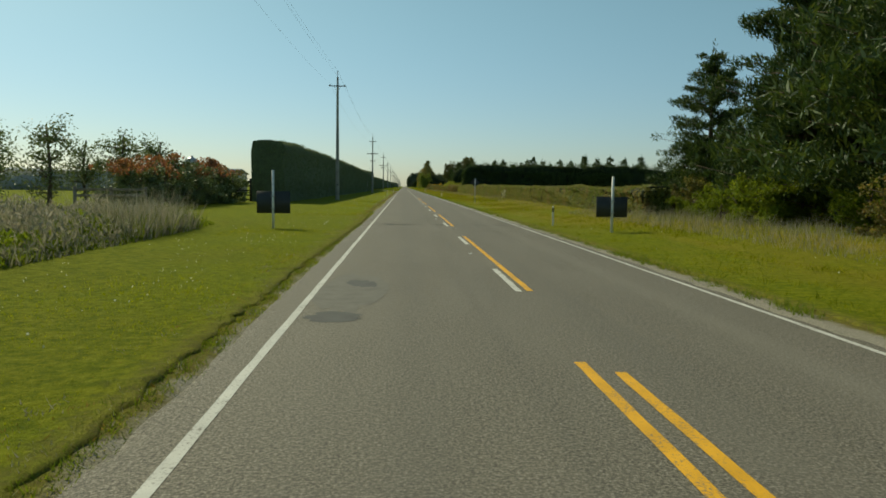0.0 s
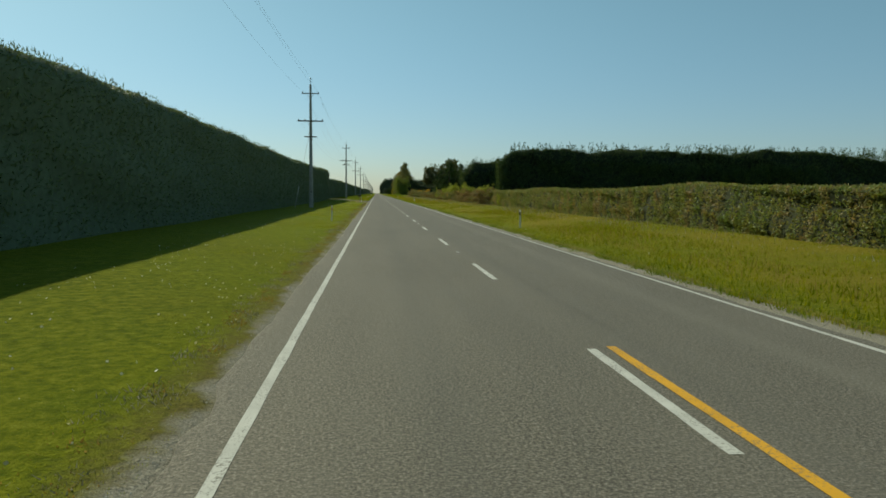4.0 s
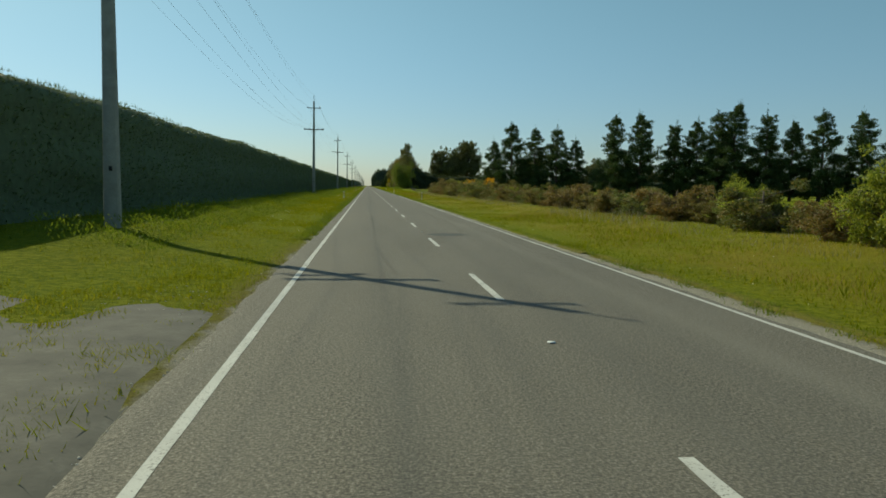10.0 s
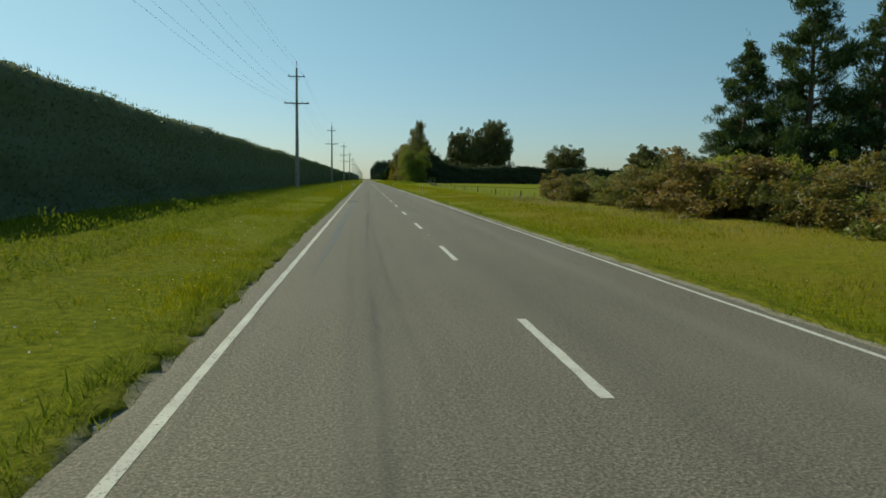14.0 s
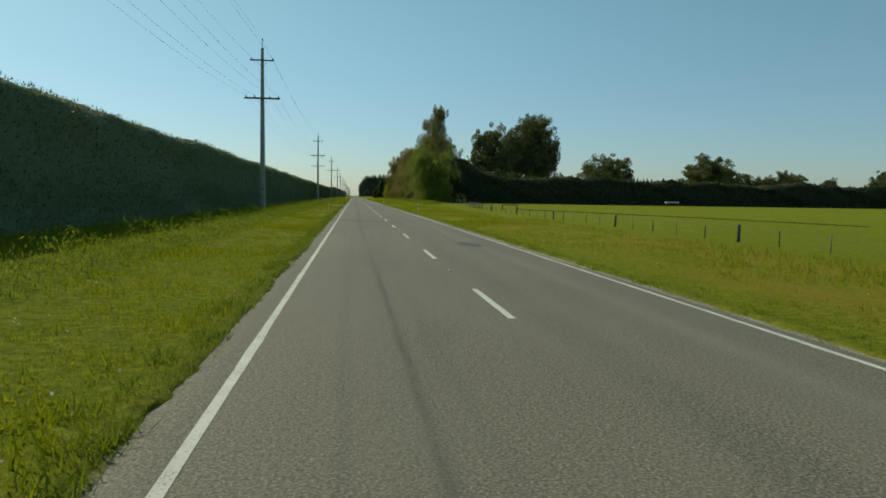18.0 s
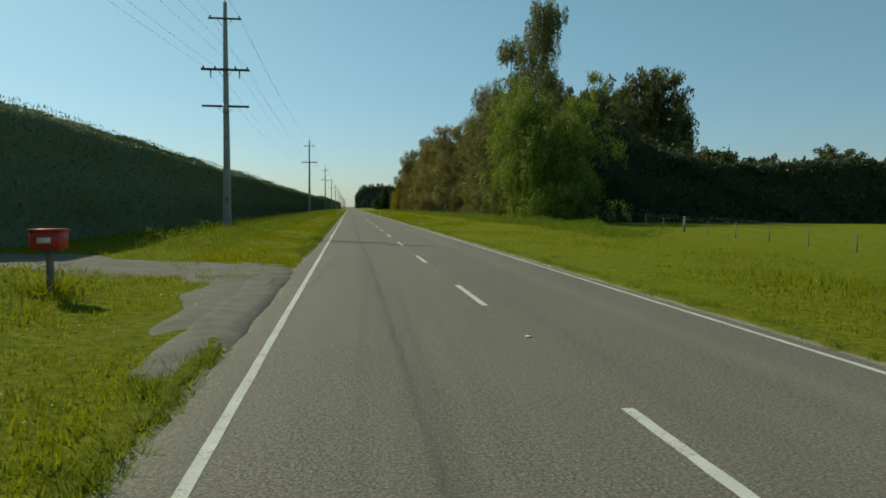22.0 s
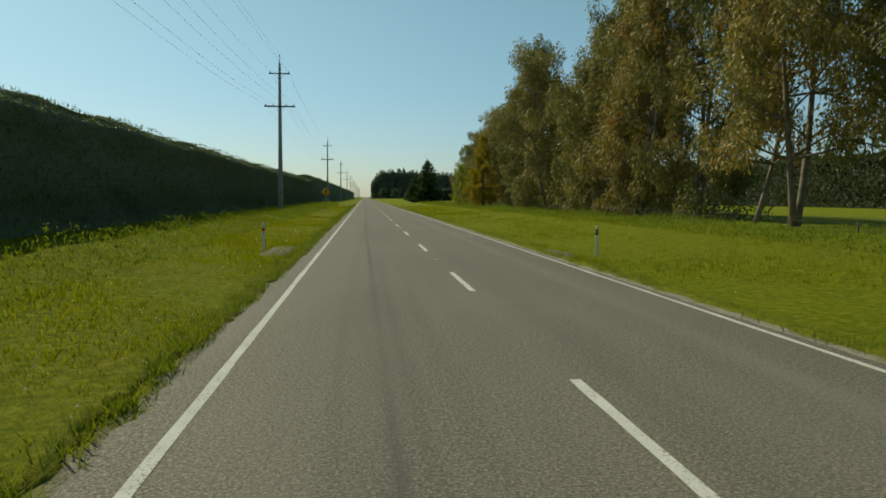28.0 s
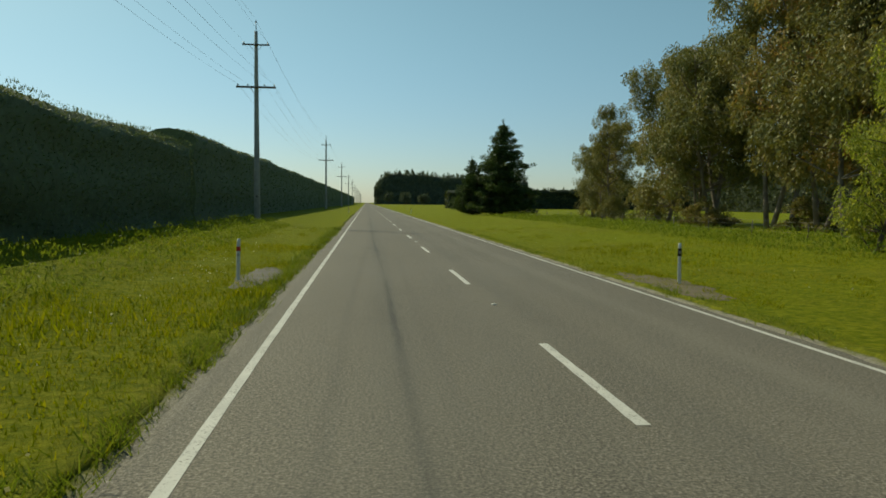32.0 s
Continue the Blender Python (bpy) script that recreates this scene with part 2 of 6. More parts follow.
def worn_paint(name, color):
    """Road paint, worn through on the tops of the chips."""
    m, nt, b = mat(name, 0.7, 0.0, 0.2)
    c = ramp(nt, noise_out(nt, 2.2), [(0.3, tuple(x * 0.78 for x in color)), (0.7, color)])
    worn = math_n(nt, "ADD", math_n(nt, "MULTIPLY", noise_out(nt, 34.0, 3.0, 0.75), 0.7), math_n(nt, "MULTIPLY", noise_out(nt, 1.7, 3.0), 0.3))
    c = mix(nt, ramp(nt, worn, [(0.54, (0, 0, 0)), (0.62, (0.85, 0.85, 0.85))]), c, (0.15, 0.138, 0.11))
    nt.links.new(c, b.inputs["Base Color"])
    bump(nt, b, noise_out(nt, 38.0, 3.0, 0.8), 0.7, 0.008)
    return m


ASPHALT = make_asphalt()
TURF = make_ground("turf", 4.62)
TURF_EDGE = make_ground("turf_edge", 4.4)
GRAVEL = plain("driveway_gravel", (0.150, 0.139, 0.112), 0.95, 0, 0.4, 2.0, 0.9)
def make_dirt():
    """Orange-brown dirt, scuffed through to the grey gravel."""
    m, nt, b = mat("bare_dirt", 0.95, 0.0, 0.1)
    fine = noise_out(nt, 22.0, 4.0, 0.75)
    dirt = ramp(nt, fine, [(0.3, (0.19, 0.125, 0.052)), (0.7, (0.36, 0.245, 0.10))])
    grit = ramp(nt, fine, [(0.3, (0.13, 0.115, 0.09)), (0.7, (0.26, 0.235, 0.19))])
    c = mix(nt, ramp(nt, noise_out(nt, 0.9, 5.0, 0.65), [(0.33, (0, 0, 0)), (0.52, (1, 1, 1))]), grit, dirt)
    nt.links.new(c, b.inputs["Base Color"])
    bump(nt, b, fine, 0.8, 0.01)
    return m


DIRT = make_dirt()
PATCH_DARK = plain("bitumen_patch", (0.085, 0.083, 0.075), 0.8, 0, 0.3, 3.0, 0.6)
PATCH_LIGHT = plain("worn_seal", (0.15, 0.14, 0.115), 0.85, 0, 0.3, 3.0, 0.6)
PAINT_W = worn_paint("road_paint_white", (0.60, 0.59, 0.53))
PAINT_Y = worn_paint("road_paint_yellow", (0.76, 0.40, 0.03))
WHITE = plain("white_plastic", (0.74, 0.74, 0.70), 0.45, 0, 0.12, 8)
BLACK = plain("black_band", (0.02, 0.02, 0.02), 0.5, 0, 0.2, 8)
RED = plain("red_paint", (0.50, 0.045, 0.03), 0.45, 0, 0.2, 8)
SIGN_BACK = plain("sign_back", (0.045, 0.05, 0.05), 0.55, 0.2, 0.2, 4)
SIGN_Y = plain("sign_yellow", (0.75, 0.40, 0.02), 0.45, 0, 0.1, 4)
STEEL = plain("galvanised_steel", (0.42, 0.43, 0.42), 0.45, 0.7, 0.2, 8)
CONCRETE = plain("pole_concrete", (0.33, 0.325, 0.29), 0.85, 0, 0.3, 2.5, 0.4)
ARMWOOD = plain("arm_timber", (0.13, 0.11, 0.09), 0.85, 0, 0.3, 5, 0.3)
CERAMIC = plain("insulator_glaze", (0.10, 0.08, 0.07), 0.25, 0, 0.2, 8)
WIRE = plain("wire_aluminium", (0.16, 0.16, 0.16), 0.5, 0.5, 0.1, 2)
TIMBER = plain("weathered_timber", (0.23, 0.20, 0.16), 0.9, 0, 0.35, 5, 0.4)
DARKTIMBER = plain("dark_timber", (0.06, 0.055, 0.05), 0.9, 0, 0.3, 5, 0.4)
BARK = plain("bark", (0.13, 0.10, 0.075), 0.95, 0, 0.45, 4, 0.8)
EUBARK = plain("pale_bark", (0.20, 0.165, 0.125), 0.85, 0, 0.7, 2.2, 0.5)
ROOF = plain("roof_iron", (0.40, 0.41, 0.41), 0.5, 0.3, 0.15, 2)
WALL = plain("shed_cladding", (0.33, 0.35, 0.36), 0.7, 0.1, 0.15, 2)

L_HEDGE = leaf_mat("hedge_needles", [(0.1, (0.10, 0.138, 0.07)), (0.5, (0.14, 0.182, 0.088)), (0.9, (0.19, 0.235, 0.10))], trans=0.22, patch=0.5)
L_CORE = plain("hedge_inner", (0.115, 0.147, 0.078), 0.95, 0, 0.35, 3, 0.8)
L_LOW = leaf_mat("clipped_hedge_leaves", [(0.3, (0.15, 0.21, 0.055)), (0.55, (0.22, 0.25, 0.08)), (0.76, (0.30, 0.24, 0.115)), (0.98, (0.40, 0.27, 0.17))], trans=0.35, patch=1.3, single=0.25, spots=1.15, stretch=(1, 1, 0.35))
L_SHRUB = leaf_mat("shrub_leaves", each=0.6, stops=[(0.1, (0.10, 0.125, 0.035)), (0.42, (0.175, 0.175, 0.052)), (0.7, (0.225, 0.180, 0.070)), (0.95, (0.275, 0.185, 0.090))], trans=0.4, patch=0.25)
L_LIME = leaf_mat("lime_leaves", [(0.1, (0.12, 0.165, 0.027)), (0.5, (0.27, 0.32, 0.05)), (0.95, (0.43, 0.43, 0.095))], trans=0.52)
L_GORSE = leaf_mat("broom_flowers", [(0.1, (0.45, 0.24, 0.01)), (0.5, (0.68, 0.38, 0.015)), (0.95, (0.75, 0.48, 0.04))], trans=0.35)
L_PINE = leaf_mat("pine_needles", [(0.1, (0.022, 0.045, 0.016)), (0.5, (0.05, 0.088, 0.027)), (0.95, (0.12, 0.16, 0.045))], trans=0.25)
L_EUC = leaf_mat("gum_leaves", [(0.1, (0.11, 0.125, 0.042)), (0.45, (0.20, 0.195, 0.062)), (0.75, (0.30, 0.24, 0.08)), (0.97, (0.43, 0.21, 0.065))], trans=0.26, patch=0.30, each=0.4, single=0.45, spots=0.75)
L_WILLOW = leaf_mat("willow_leaves", [(0.1, (0.085, 0.128, 0.020)), (0.5, (0.18, 0.235, 0.038)), (0.95, (0.30, 0.345, 0.07))], trans=0.38)
L_RED = leaf_mat("red_shoot_leaves", [(0.1, (0.14, 0.12, 0.055)), (0.5, (0.25, 0.12, 0.065)), (0.75, (0.37, 0.15, 0.09)), (0.97, (0.48, 0.22, 0.15))], trans=0.35)
L_TREE = leaf_mat("broad_leaves", [(0.1, (0.028, 0.042, 0.017)), (0.5, (0.055, 0.075, 0.026)), (0.95, (0.12, 0.13, 0.042))], trans=0.28)
# far foliage: air haze is painted in as a paler, bluer base colour
L_FARPINE = leaf_mat("haze_paled_needles", [(0.1, (0.07, 0.095, 0.07)), (0.5, (0.10, 0.13, 0.092)), (0.95, (0.14, 0.17, 0.115))], trans=0.35)
L_DOME = leaf_mat("grey_green_leaves", [(0.1, (0.065, 0.078, 0.034)), (0.5, (0.12, 0.135, 0.055)), (0.95, (0.22, 0.215, 0.09))], trans=0.3)
L_GRASS = leaf_mat("grass_blades", [(0.1, (0.11, 0.145, 0.006)), (0.45, (0.18, 0.215, 0.009)), (0.8, (0.265, 0.265, 0.016)), (0.97, (0.34, 0.30, 0.04))], 0.8, 0.5, 0.09, 0.05)
L_MOWN = leaf_mat("mown_blades", [(0.1, (0.18, 0.225, 0.01)), (0.45, (0.255, 0.295, 0.014)), (0.8, (0.34, 0.34, 0.025)), (0.97, (0.42, 0.37, 0.06))], 0.8, 0.5, 0.09, 0.05)
L_HAZE = leaf_mat("rusty_seed_heads", [(0.1, (0.20, 0.15, 0.035)), (0.6, (0.27, 0.19, 0.06)), (0.95, (0.36, 0.27, 0.12))], 0.7, 0.45, 0.12)
L_DRY = leaf_mat("seed_heads", [(0.1, (0.17, 0.18, 0.10)), (0.5, (0.30, 0.275, 0.19)), (0.95, (0.46, 0.41, 0.34))], 0.8, 0.35, spec=0.05, tcol=(1.05, 1.05, 0.95))
L_GOLD = leaf_mat("golden_conifer_leaves", [(0.1, (0.10, 0.11, 0.015)), (0.45, (0.30, 0.24, 0.02)), (0.95, (0.54, 0.39, 0.035))], trans=0.35, patch=0.6)
L_COPPER = leaf_mat("copper_leaves", [(0.1, (0.07, 0.03, 0.02)), (0.5, (0.18, 0.06, 0.035)), (0.95, (0.28, 0.10, 0.05))], trans=0.35, patch=0.6)
L_WHITE = leaf_mat("white_blossom", [(0.1, (0.35, 0.36, 0.25)), (0.5, (0.6, 0.6, 0.5)), (0.95, (0.8, 0.8, 0.74))], trans=0.3)
L_WEED = leaf_mat("weed_leaves", [(0.1, (0.10, 0.15, 0.018)), (0.5, (0.15, 0.205, 0.022)), (0.95, (0.22, 0.26, 0.04))], trans=0.45, spec=0.08)
CRACK = plain("fresh_bitumen", (0.018, 0.018, 0.017), 0.85, 0, 0.4, 4.0, 0.6)
# low hedge body, coloured dark to stand for shade in its leaf gaps
L_LOWCORE = plain("clipped_hedge_inner_shade", (0.04, 0.045, 0.018), 0.95, 0, 0.5, 4, 0.8)
L_WILD = plain("shrub_inner", (0.09, 0.085, 0.03), 0.95, 0, 0.5, 4, 0.8)
# near-black belt bodies: shade between the boughs is put into the colour
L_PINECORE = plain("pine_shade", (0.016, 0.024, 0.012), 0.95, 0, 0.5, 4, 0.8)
SMOOTH_SEAL = plain("smooth_seal", (0.112, 0.110, 0.10), 0.6, 0, 0.2, 2.0, 0.2)
STONY = plain("stony_dirt", (0.15, 0.125, 0.075), 0.95, 0, 0.5, 3.0, 0.9)
PEBBLE = plain("pebbles", (0.5, 0.47, 0.40), 0.9, 0, 0.5, 9.0, 0.2)
# inner body of the far plantation, lightened in colour to stand for haze
L_FARCORE = plain("haze_paled_inner", (0.06, 0.08, 0.058), 0.95, 0, 0.5, 0.4, 0.8)
# the same painted-in inner shade for the broadleaf belts
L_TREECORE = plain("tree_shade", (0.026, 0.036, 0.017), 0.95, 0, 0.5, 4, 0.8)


# ---------------------------------------------------------------- geometry helpers
RNG = np.random.default_rng(7)


class Geo:
    """Collects vertices and faces (triangles or quads) for one mesh."""

    def __init__(self):
        self.v, self.q, self.t, self.n = [], [], [], 0

    def add(self, verts, quads=None, tris=None):
        verts = np.asarray(verts, float).reshape(-1, 3)
        if quads is not None and len(quads):
            self.q.append(np.asarray(quads, int).reshape(-1, 4) + self.n)
        if tris is not None and len(tris):
            self.t.append(np.asarray(tris, int).reshape(-1, 3) + self.n)
        self.v.append(verts)
        self.n += len(verts)
        return self

    def mesh(self, name, material, smooth=False):
        me = bpy.data.meshes.new(name)
        v = np.concatenate(self.v) if self.v else np.zeros((0, 3))
        q = np.concatenate(self.q) if self.q else np.zeros((0, 4), int)
        t = np.concatenate(self.t) if self.t else np.zeros((0, 3), int)
        me.vertices.add(len(v))
        me.vertices.foreach_set("co", v.astype(np.float32).ravel())
        loops = np.concatenate([q.ravel(), t.ravel()]).astype(np.int32)
        me.loops.add(len(loops))
        me.loops.foreach_set("vertex_index", loops)
        me.polygons.add(len(q) + len(t))
        start = np.concatenate([np.arange(len(q)) * 4, len(q) * 4 + np.arange(len(t)) * 3]).astype(np.int32)
        me.polygons.foreach_set("loop_start", start)
        if smooth:
            me.polygons.foreach_set("use_smooth", np.ones(len(q) + len(t), bool))
        me.update(calc_edges=True)
        me.materials.append(material)
        return me

    # -- solids
    def box(self, cx, cy, cz, sx, sy, sz, bevel=0.0, rot=None):
        """A box about its centre, its long edges chamfered."""
        x, y, z = sx / 2, sy / 2, sz / 2
        b = min(bevel, x * 0.9, y * 0.9)
        ring = [(x, y - b), (x - b, y), (-x + b, y), (-x, y - b), (-x, -y + b), (-x + b, -y), (x - b, -y), (x, -y + b)] if b else [(x, y), (-x, y), (-x, -y), (x, -y)]
        n = len(ring)
        v = np.array([(p[0], p[1], s * z) for s in (-1, 1) for p in ring])
        if rot is not None:
            v = v @ np.array(rot.to_3x3()).T
        v += (cx, cy, cz)
        quads = [(i, (i + 1) % n, n + (i + 1) % n, n + i) for i in range(n)]
        if n == 4:
            return self.add(v, quads + [(3, 2, 1, 0), (4, 5, 6, 7)])
        caps = [(0, 1, 2, 3), (0, 3, 4, 7), (7, 4, 5, 6)]
        return self.add(v, quads + [c[::-1] for c in caps] + [tuple(8 + i for i in c) for c in caps])

    def tube(self, pts, radii, sides=6):
        pts = np.asarray(pts, float)
        n = len(pts)
        tang = np.gradient(pts, axis=0)
        tang /= np.linalg.norm(tang, axis=1)[:, None] + 1e-9
        ref = np.where(np.abs(tang[:, 2:3]) > 0.9, np.array([[1.0, 0, 0]]), np.array([[0, 0, 1.0]]))
        u = np.cross(tang, ref)
        u /= np.linalg.norm(u, axis=1)[:, None] + 1e-9
        w = np.cross(tang, u)
        a = np.arange(sides) * 2 * np.pi / sides
        r = np.broadcast_to(np.asarray(radii, float), (n,))
        v = pts[:, None] + (u[:, None] * np.cos(a)[None, :, None] + w[:, None] * np.sin(a)[None, :, None]) * r[:, None, None]
        i, j = np.meshgrid(np.arange(n - 1), np.arange(sides), indexing="ij")
        q = np.stack([i * sides + j, i * sides + (j + 1) % sides, (i + 1) * sides + (j + 1) % sides, (i + 1) * sides + j], -1).reshape(-1, 4)
        base = self.n
        self.add(v.reshape(-1, 3), q)
        caps = [(0, k + 1, k) for k in range(1, sides - 1)] + [((n - 1) * sides, (n - 1) * sides + k, (n - 1) * sides + k + 1) for k in range(1, sides - 1)]
        self.t.append(np.array(caps) + base)
        return self

    def leaves(self, c, length, width, dirs=None, spread=1.0):
        """Pointed four-cornered leaves at the centres c."""
        n = len(c)
        d = RNG.normal(size=(n, 3))
        if dirs is not None:
            d = d * spread + dirs
        d /= np.linalg.norm(d, axis=1)[:, None] + 1e-9
        s = np.cross(d, RNG.normal(size=(n, 3)))
        s /= np.linalg.norm(s, axis=1)[:, None] + 1e-9
        ln = length * RNG.uniform(0.6, 1.4, (n, 1))
        wd = width * RNG.uniform(0.6, 1.4, (n, 1))
        v = np.stack([c - d * ln / 2, c + s * wd / 2, c + d * ln / 2, c - s * wd / 2], 1)
        return self.add(v.reshape(-1, 3), np.arange(4 * n).reshape(-1, 4))

    def blades(self, base, height, width, lean=0.35, single=False):
        """Grass blades: bent triangles, two pieces each."""
        n = len(base)
        a = RNG.uniform(0, 2 * np.pi, n)
        h = height * RNG.uniform(0.45, 1.25, n)
        side = np.stack([np.cos(a), np.sin(a), np.zeros(n)], 1) * (width * RNG.uniform(0.6, 1.4, n))[:, None] / 2
        b = RNG.uniform(0, 2 * np.pi, n)
        ln = np.stack([np.cos(b), np.sin(b), np.zeros(n)], 1) * (h * lean * RNG.uniform(0.2, 1.6, n))[:, None]
        up = np.stack([np.zeros(n), np.zeros(n), h], 1)
        mid = base + ln * 0.3 + up * 0.6
        if single:
            v = np.stack([base - side, base + side, base + ln + up], 1)
            return self.add(v.reshape(-1, 3), None, np.arange(3 * n).reshape(-1, 3))
        v = np.stack([base - side, base + side, mid + side * 0.7, mid - side * 0.7, base + ln + up * 0.95], 1)
        k = np.arange(n)[:, None] * 5
        return self.add(v.reshape(-1, 3), k + np.array([[0, 1, 2, 3]]), k + np.array([[3, 2, 4]]))


def part(name, geo, material, parent=None, label="", smooth=False, at=None):
    ob = new(name, geo.mesh(name, material, smooth))
    if parent is not None:
        ob.parent = parent
    if at is not None:
        ob.location = at
    if label:
        ob["label"] = label
    return ob


def thing(name, at, label, category, group="", kind=""):
    e = new(name)
    e.empty_display_size = 0.2
    e.location = at
    return tagged(e, label, category, group, kind)


def fbm(x, y, seed=0):
    """Cheap smooth waves for ground and hedge relief, vectorised."""
    s = 0
    r = np.random.default_rng(seed)
    for f, a in ((0.05, 1.0), (0.11, 0.7), (0.23, 0.45), (0.5, 0.3), (1.1, 0.2), (2.3, 0.12)):
        p = r.uniform(0, 6.28, 4)
        s = s + a * (np.sin(f * x * 1.7 + p[0] + 1.3 * np.sin(f * y + p[1])) * np.cos(f * y * 1.3 + p[2] + np.sin(f * x * 0.8 + p[3])))
    return s


def gz(x, y):
    """Height of the ground: level under the seal, verges rising gently to the hedge lines."""
    x, y = np.asarray(x, float), np.asarray(y, float)
    ax = np.abs(x)
    left = np.interp(-x, [0, 3.8, 4.08, 5.2, 7.5, 10, 14, 30, 200], [-0.10, -0.10, -0.025, 0.0, 0.08, 0.30, 0.40, 0.35, 0.2])
    right = np.interp(x, [0, 3.45, 3.8, 5.5, 8.0, 12, 18, 40, 200], [-0.10, -0.10, -0.025, -0.02, 0.05, 0.28, 0.30, 0.30, 0.3])
    left = np.where((y < 264) & (left > 0), left * (0.35 + 0.65 * np.clip((y - 240) / 24, 0, 1)), left)
    # a low overgrown bank below the shelter hedges
    bank = np.clip((y - 283) / 5, 0, 1) * (1 - np.clip((y - 597) / 4, 0, 1) * np.clip((616 - y) / 5, 0, 1))
    left = left + bank * np.interp(-x, [6.8, 8.4, 9.8, 11.5, 13], [0, 0.14, 0.18, 0.08, 0.0]) * (0.8 + 0.25 * np.sin(y * 0.55) * np.sin(y * 0.17 + 1))
    # the paddock side lies a little lower along the open stretch
    dip = np.clip((y - 425) / 25, 0, 1) * np.clip((640 - y) / 40, 0, 1)
    right = right - dip * np.interp(x, [6, 9, 12, 18, 60, 200], [0, 0.12, 0.45, 0.62, 0.7, 0.7])
    z = np.where(x < 0, left, right)
    return z + fbm(x, y, 3) * 0.02 * np.clip((ax - 4.0) / 3, 0, 1)


def zat(x, y):
    return float(gz(x, y))


# ---------------------------------------------------------------- ground and road
def build_ground():
    xs = np.concatenate([[-3000, -1500, -700, -300, -150, -90, -60, -40, -30, -25], np.arange(-22, -4.3, 0.6), [-4.3, -4.08, -3.95, -3.8, 0, 3.45, 3.8, 4.1, 4.3], np.arange(4.8, 24, 0.6), [25, 30, 40, 60, 90, 150, 300, 700, 1500, 3000]])
    ys = np.concatenate([[-1500, -600, -200, -80, -30], np.arange(-10, 1000, 1.5), np.arange(1000, 1400, 20), [1450, 1600, 1900, 2500, 3300, 4500]])
    X, Y = np.meshgrid(xs, ys, indexing="ij")
    Z = gz(X, Y)
    nx, ny = X.shape
    i, j = np.meshgrid(np.arange(nx - 1), np.arange(ny - 1), indexing="ij")
    q = np.stack([i * ny + j, (i + 1) * ny + j, (i + 1) * ny + j + 1, i * ny + j + 1], -1).reshape(-1, 4)
    g = Geo().add(np.stack([X, Y, Z], -1).reshape(-1, 3), q)
    tagged(part("ground", g, TURF, smooth=True), "grassy verges and flat paddocks beside the road", "ground", kind="structure")


def strip(g, x0, x1, y0, y1, z, jag=0.0, step=1.0, seed=1):
    """A flat band along the road, its long edges uneven by jag."""
    r = np.random.default_rng(seed)
    ys = np.arange(y0, y1 + step * 0.5, step)
    ys[-1] = y1
    n = len(ys)
    a = x0 - jag * np.abs(r.normal(size=n)) if jag else np.full(n, x0)
    b = x1 + jag * np.abs(r.normal(size=n)) if jag else np.full(n, x1)
    v = np.concatenate([np.stack([a, ys, np.full(n, z)], 1), np.stack([b, ys, np.full(n, z)], 1)])
    k = np.arange(n - 1)
    return g.add(v, np.stack([k, n + k, n + k + 1, k + 1], 1))


def blob(g, cx, cy, rx, ry, z, seed, n=28):
    r = np.random.default_rng(seed)
    a = np.arange(n) * 2 * np.pi / n
    k = 1 + 0.18 * np.sin(2 * a + r.uniform(0, 6)) + 0.10 * r.normal(size=n)
    v = [(cx, cy, z)] + [(cx + rx * kk * math.cos(t), cy + ry * kk * math.sin(t), z) for t, kk in zip(a, k)]
    return g.add(v, None, [(0, 1 + i, 1 + (i + 1) % n) for i in range(n)])


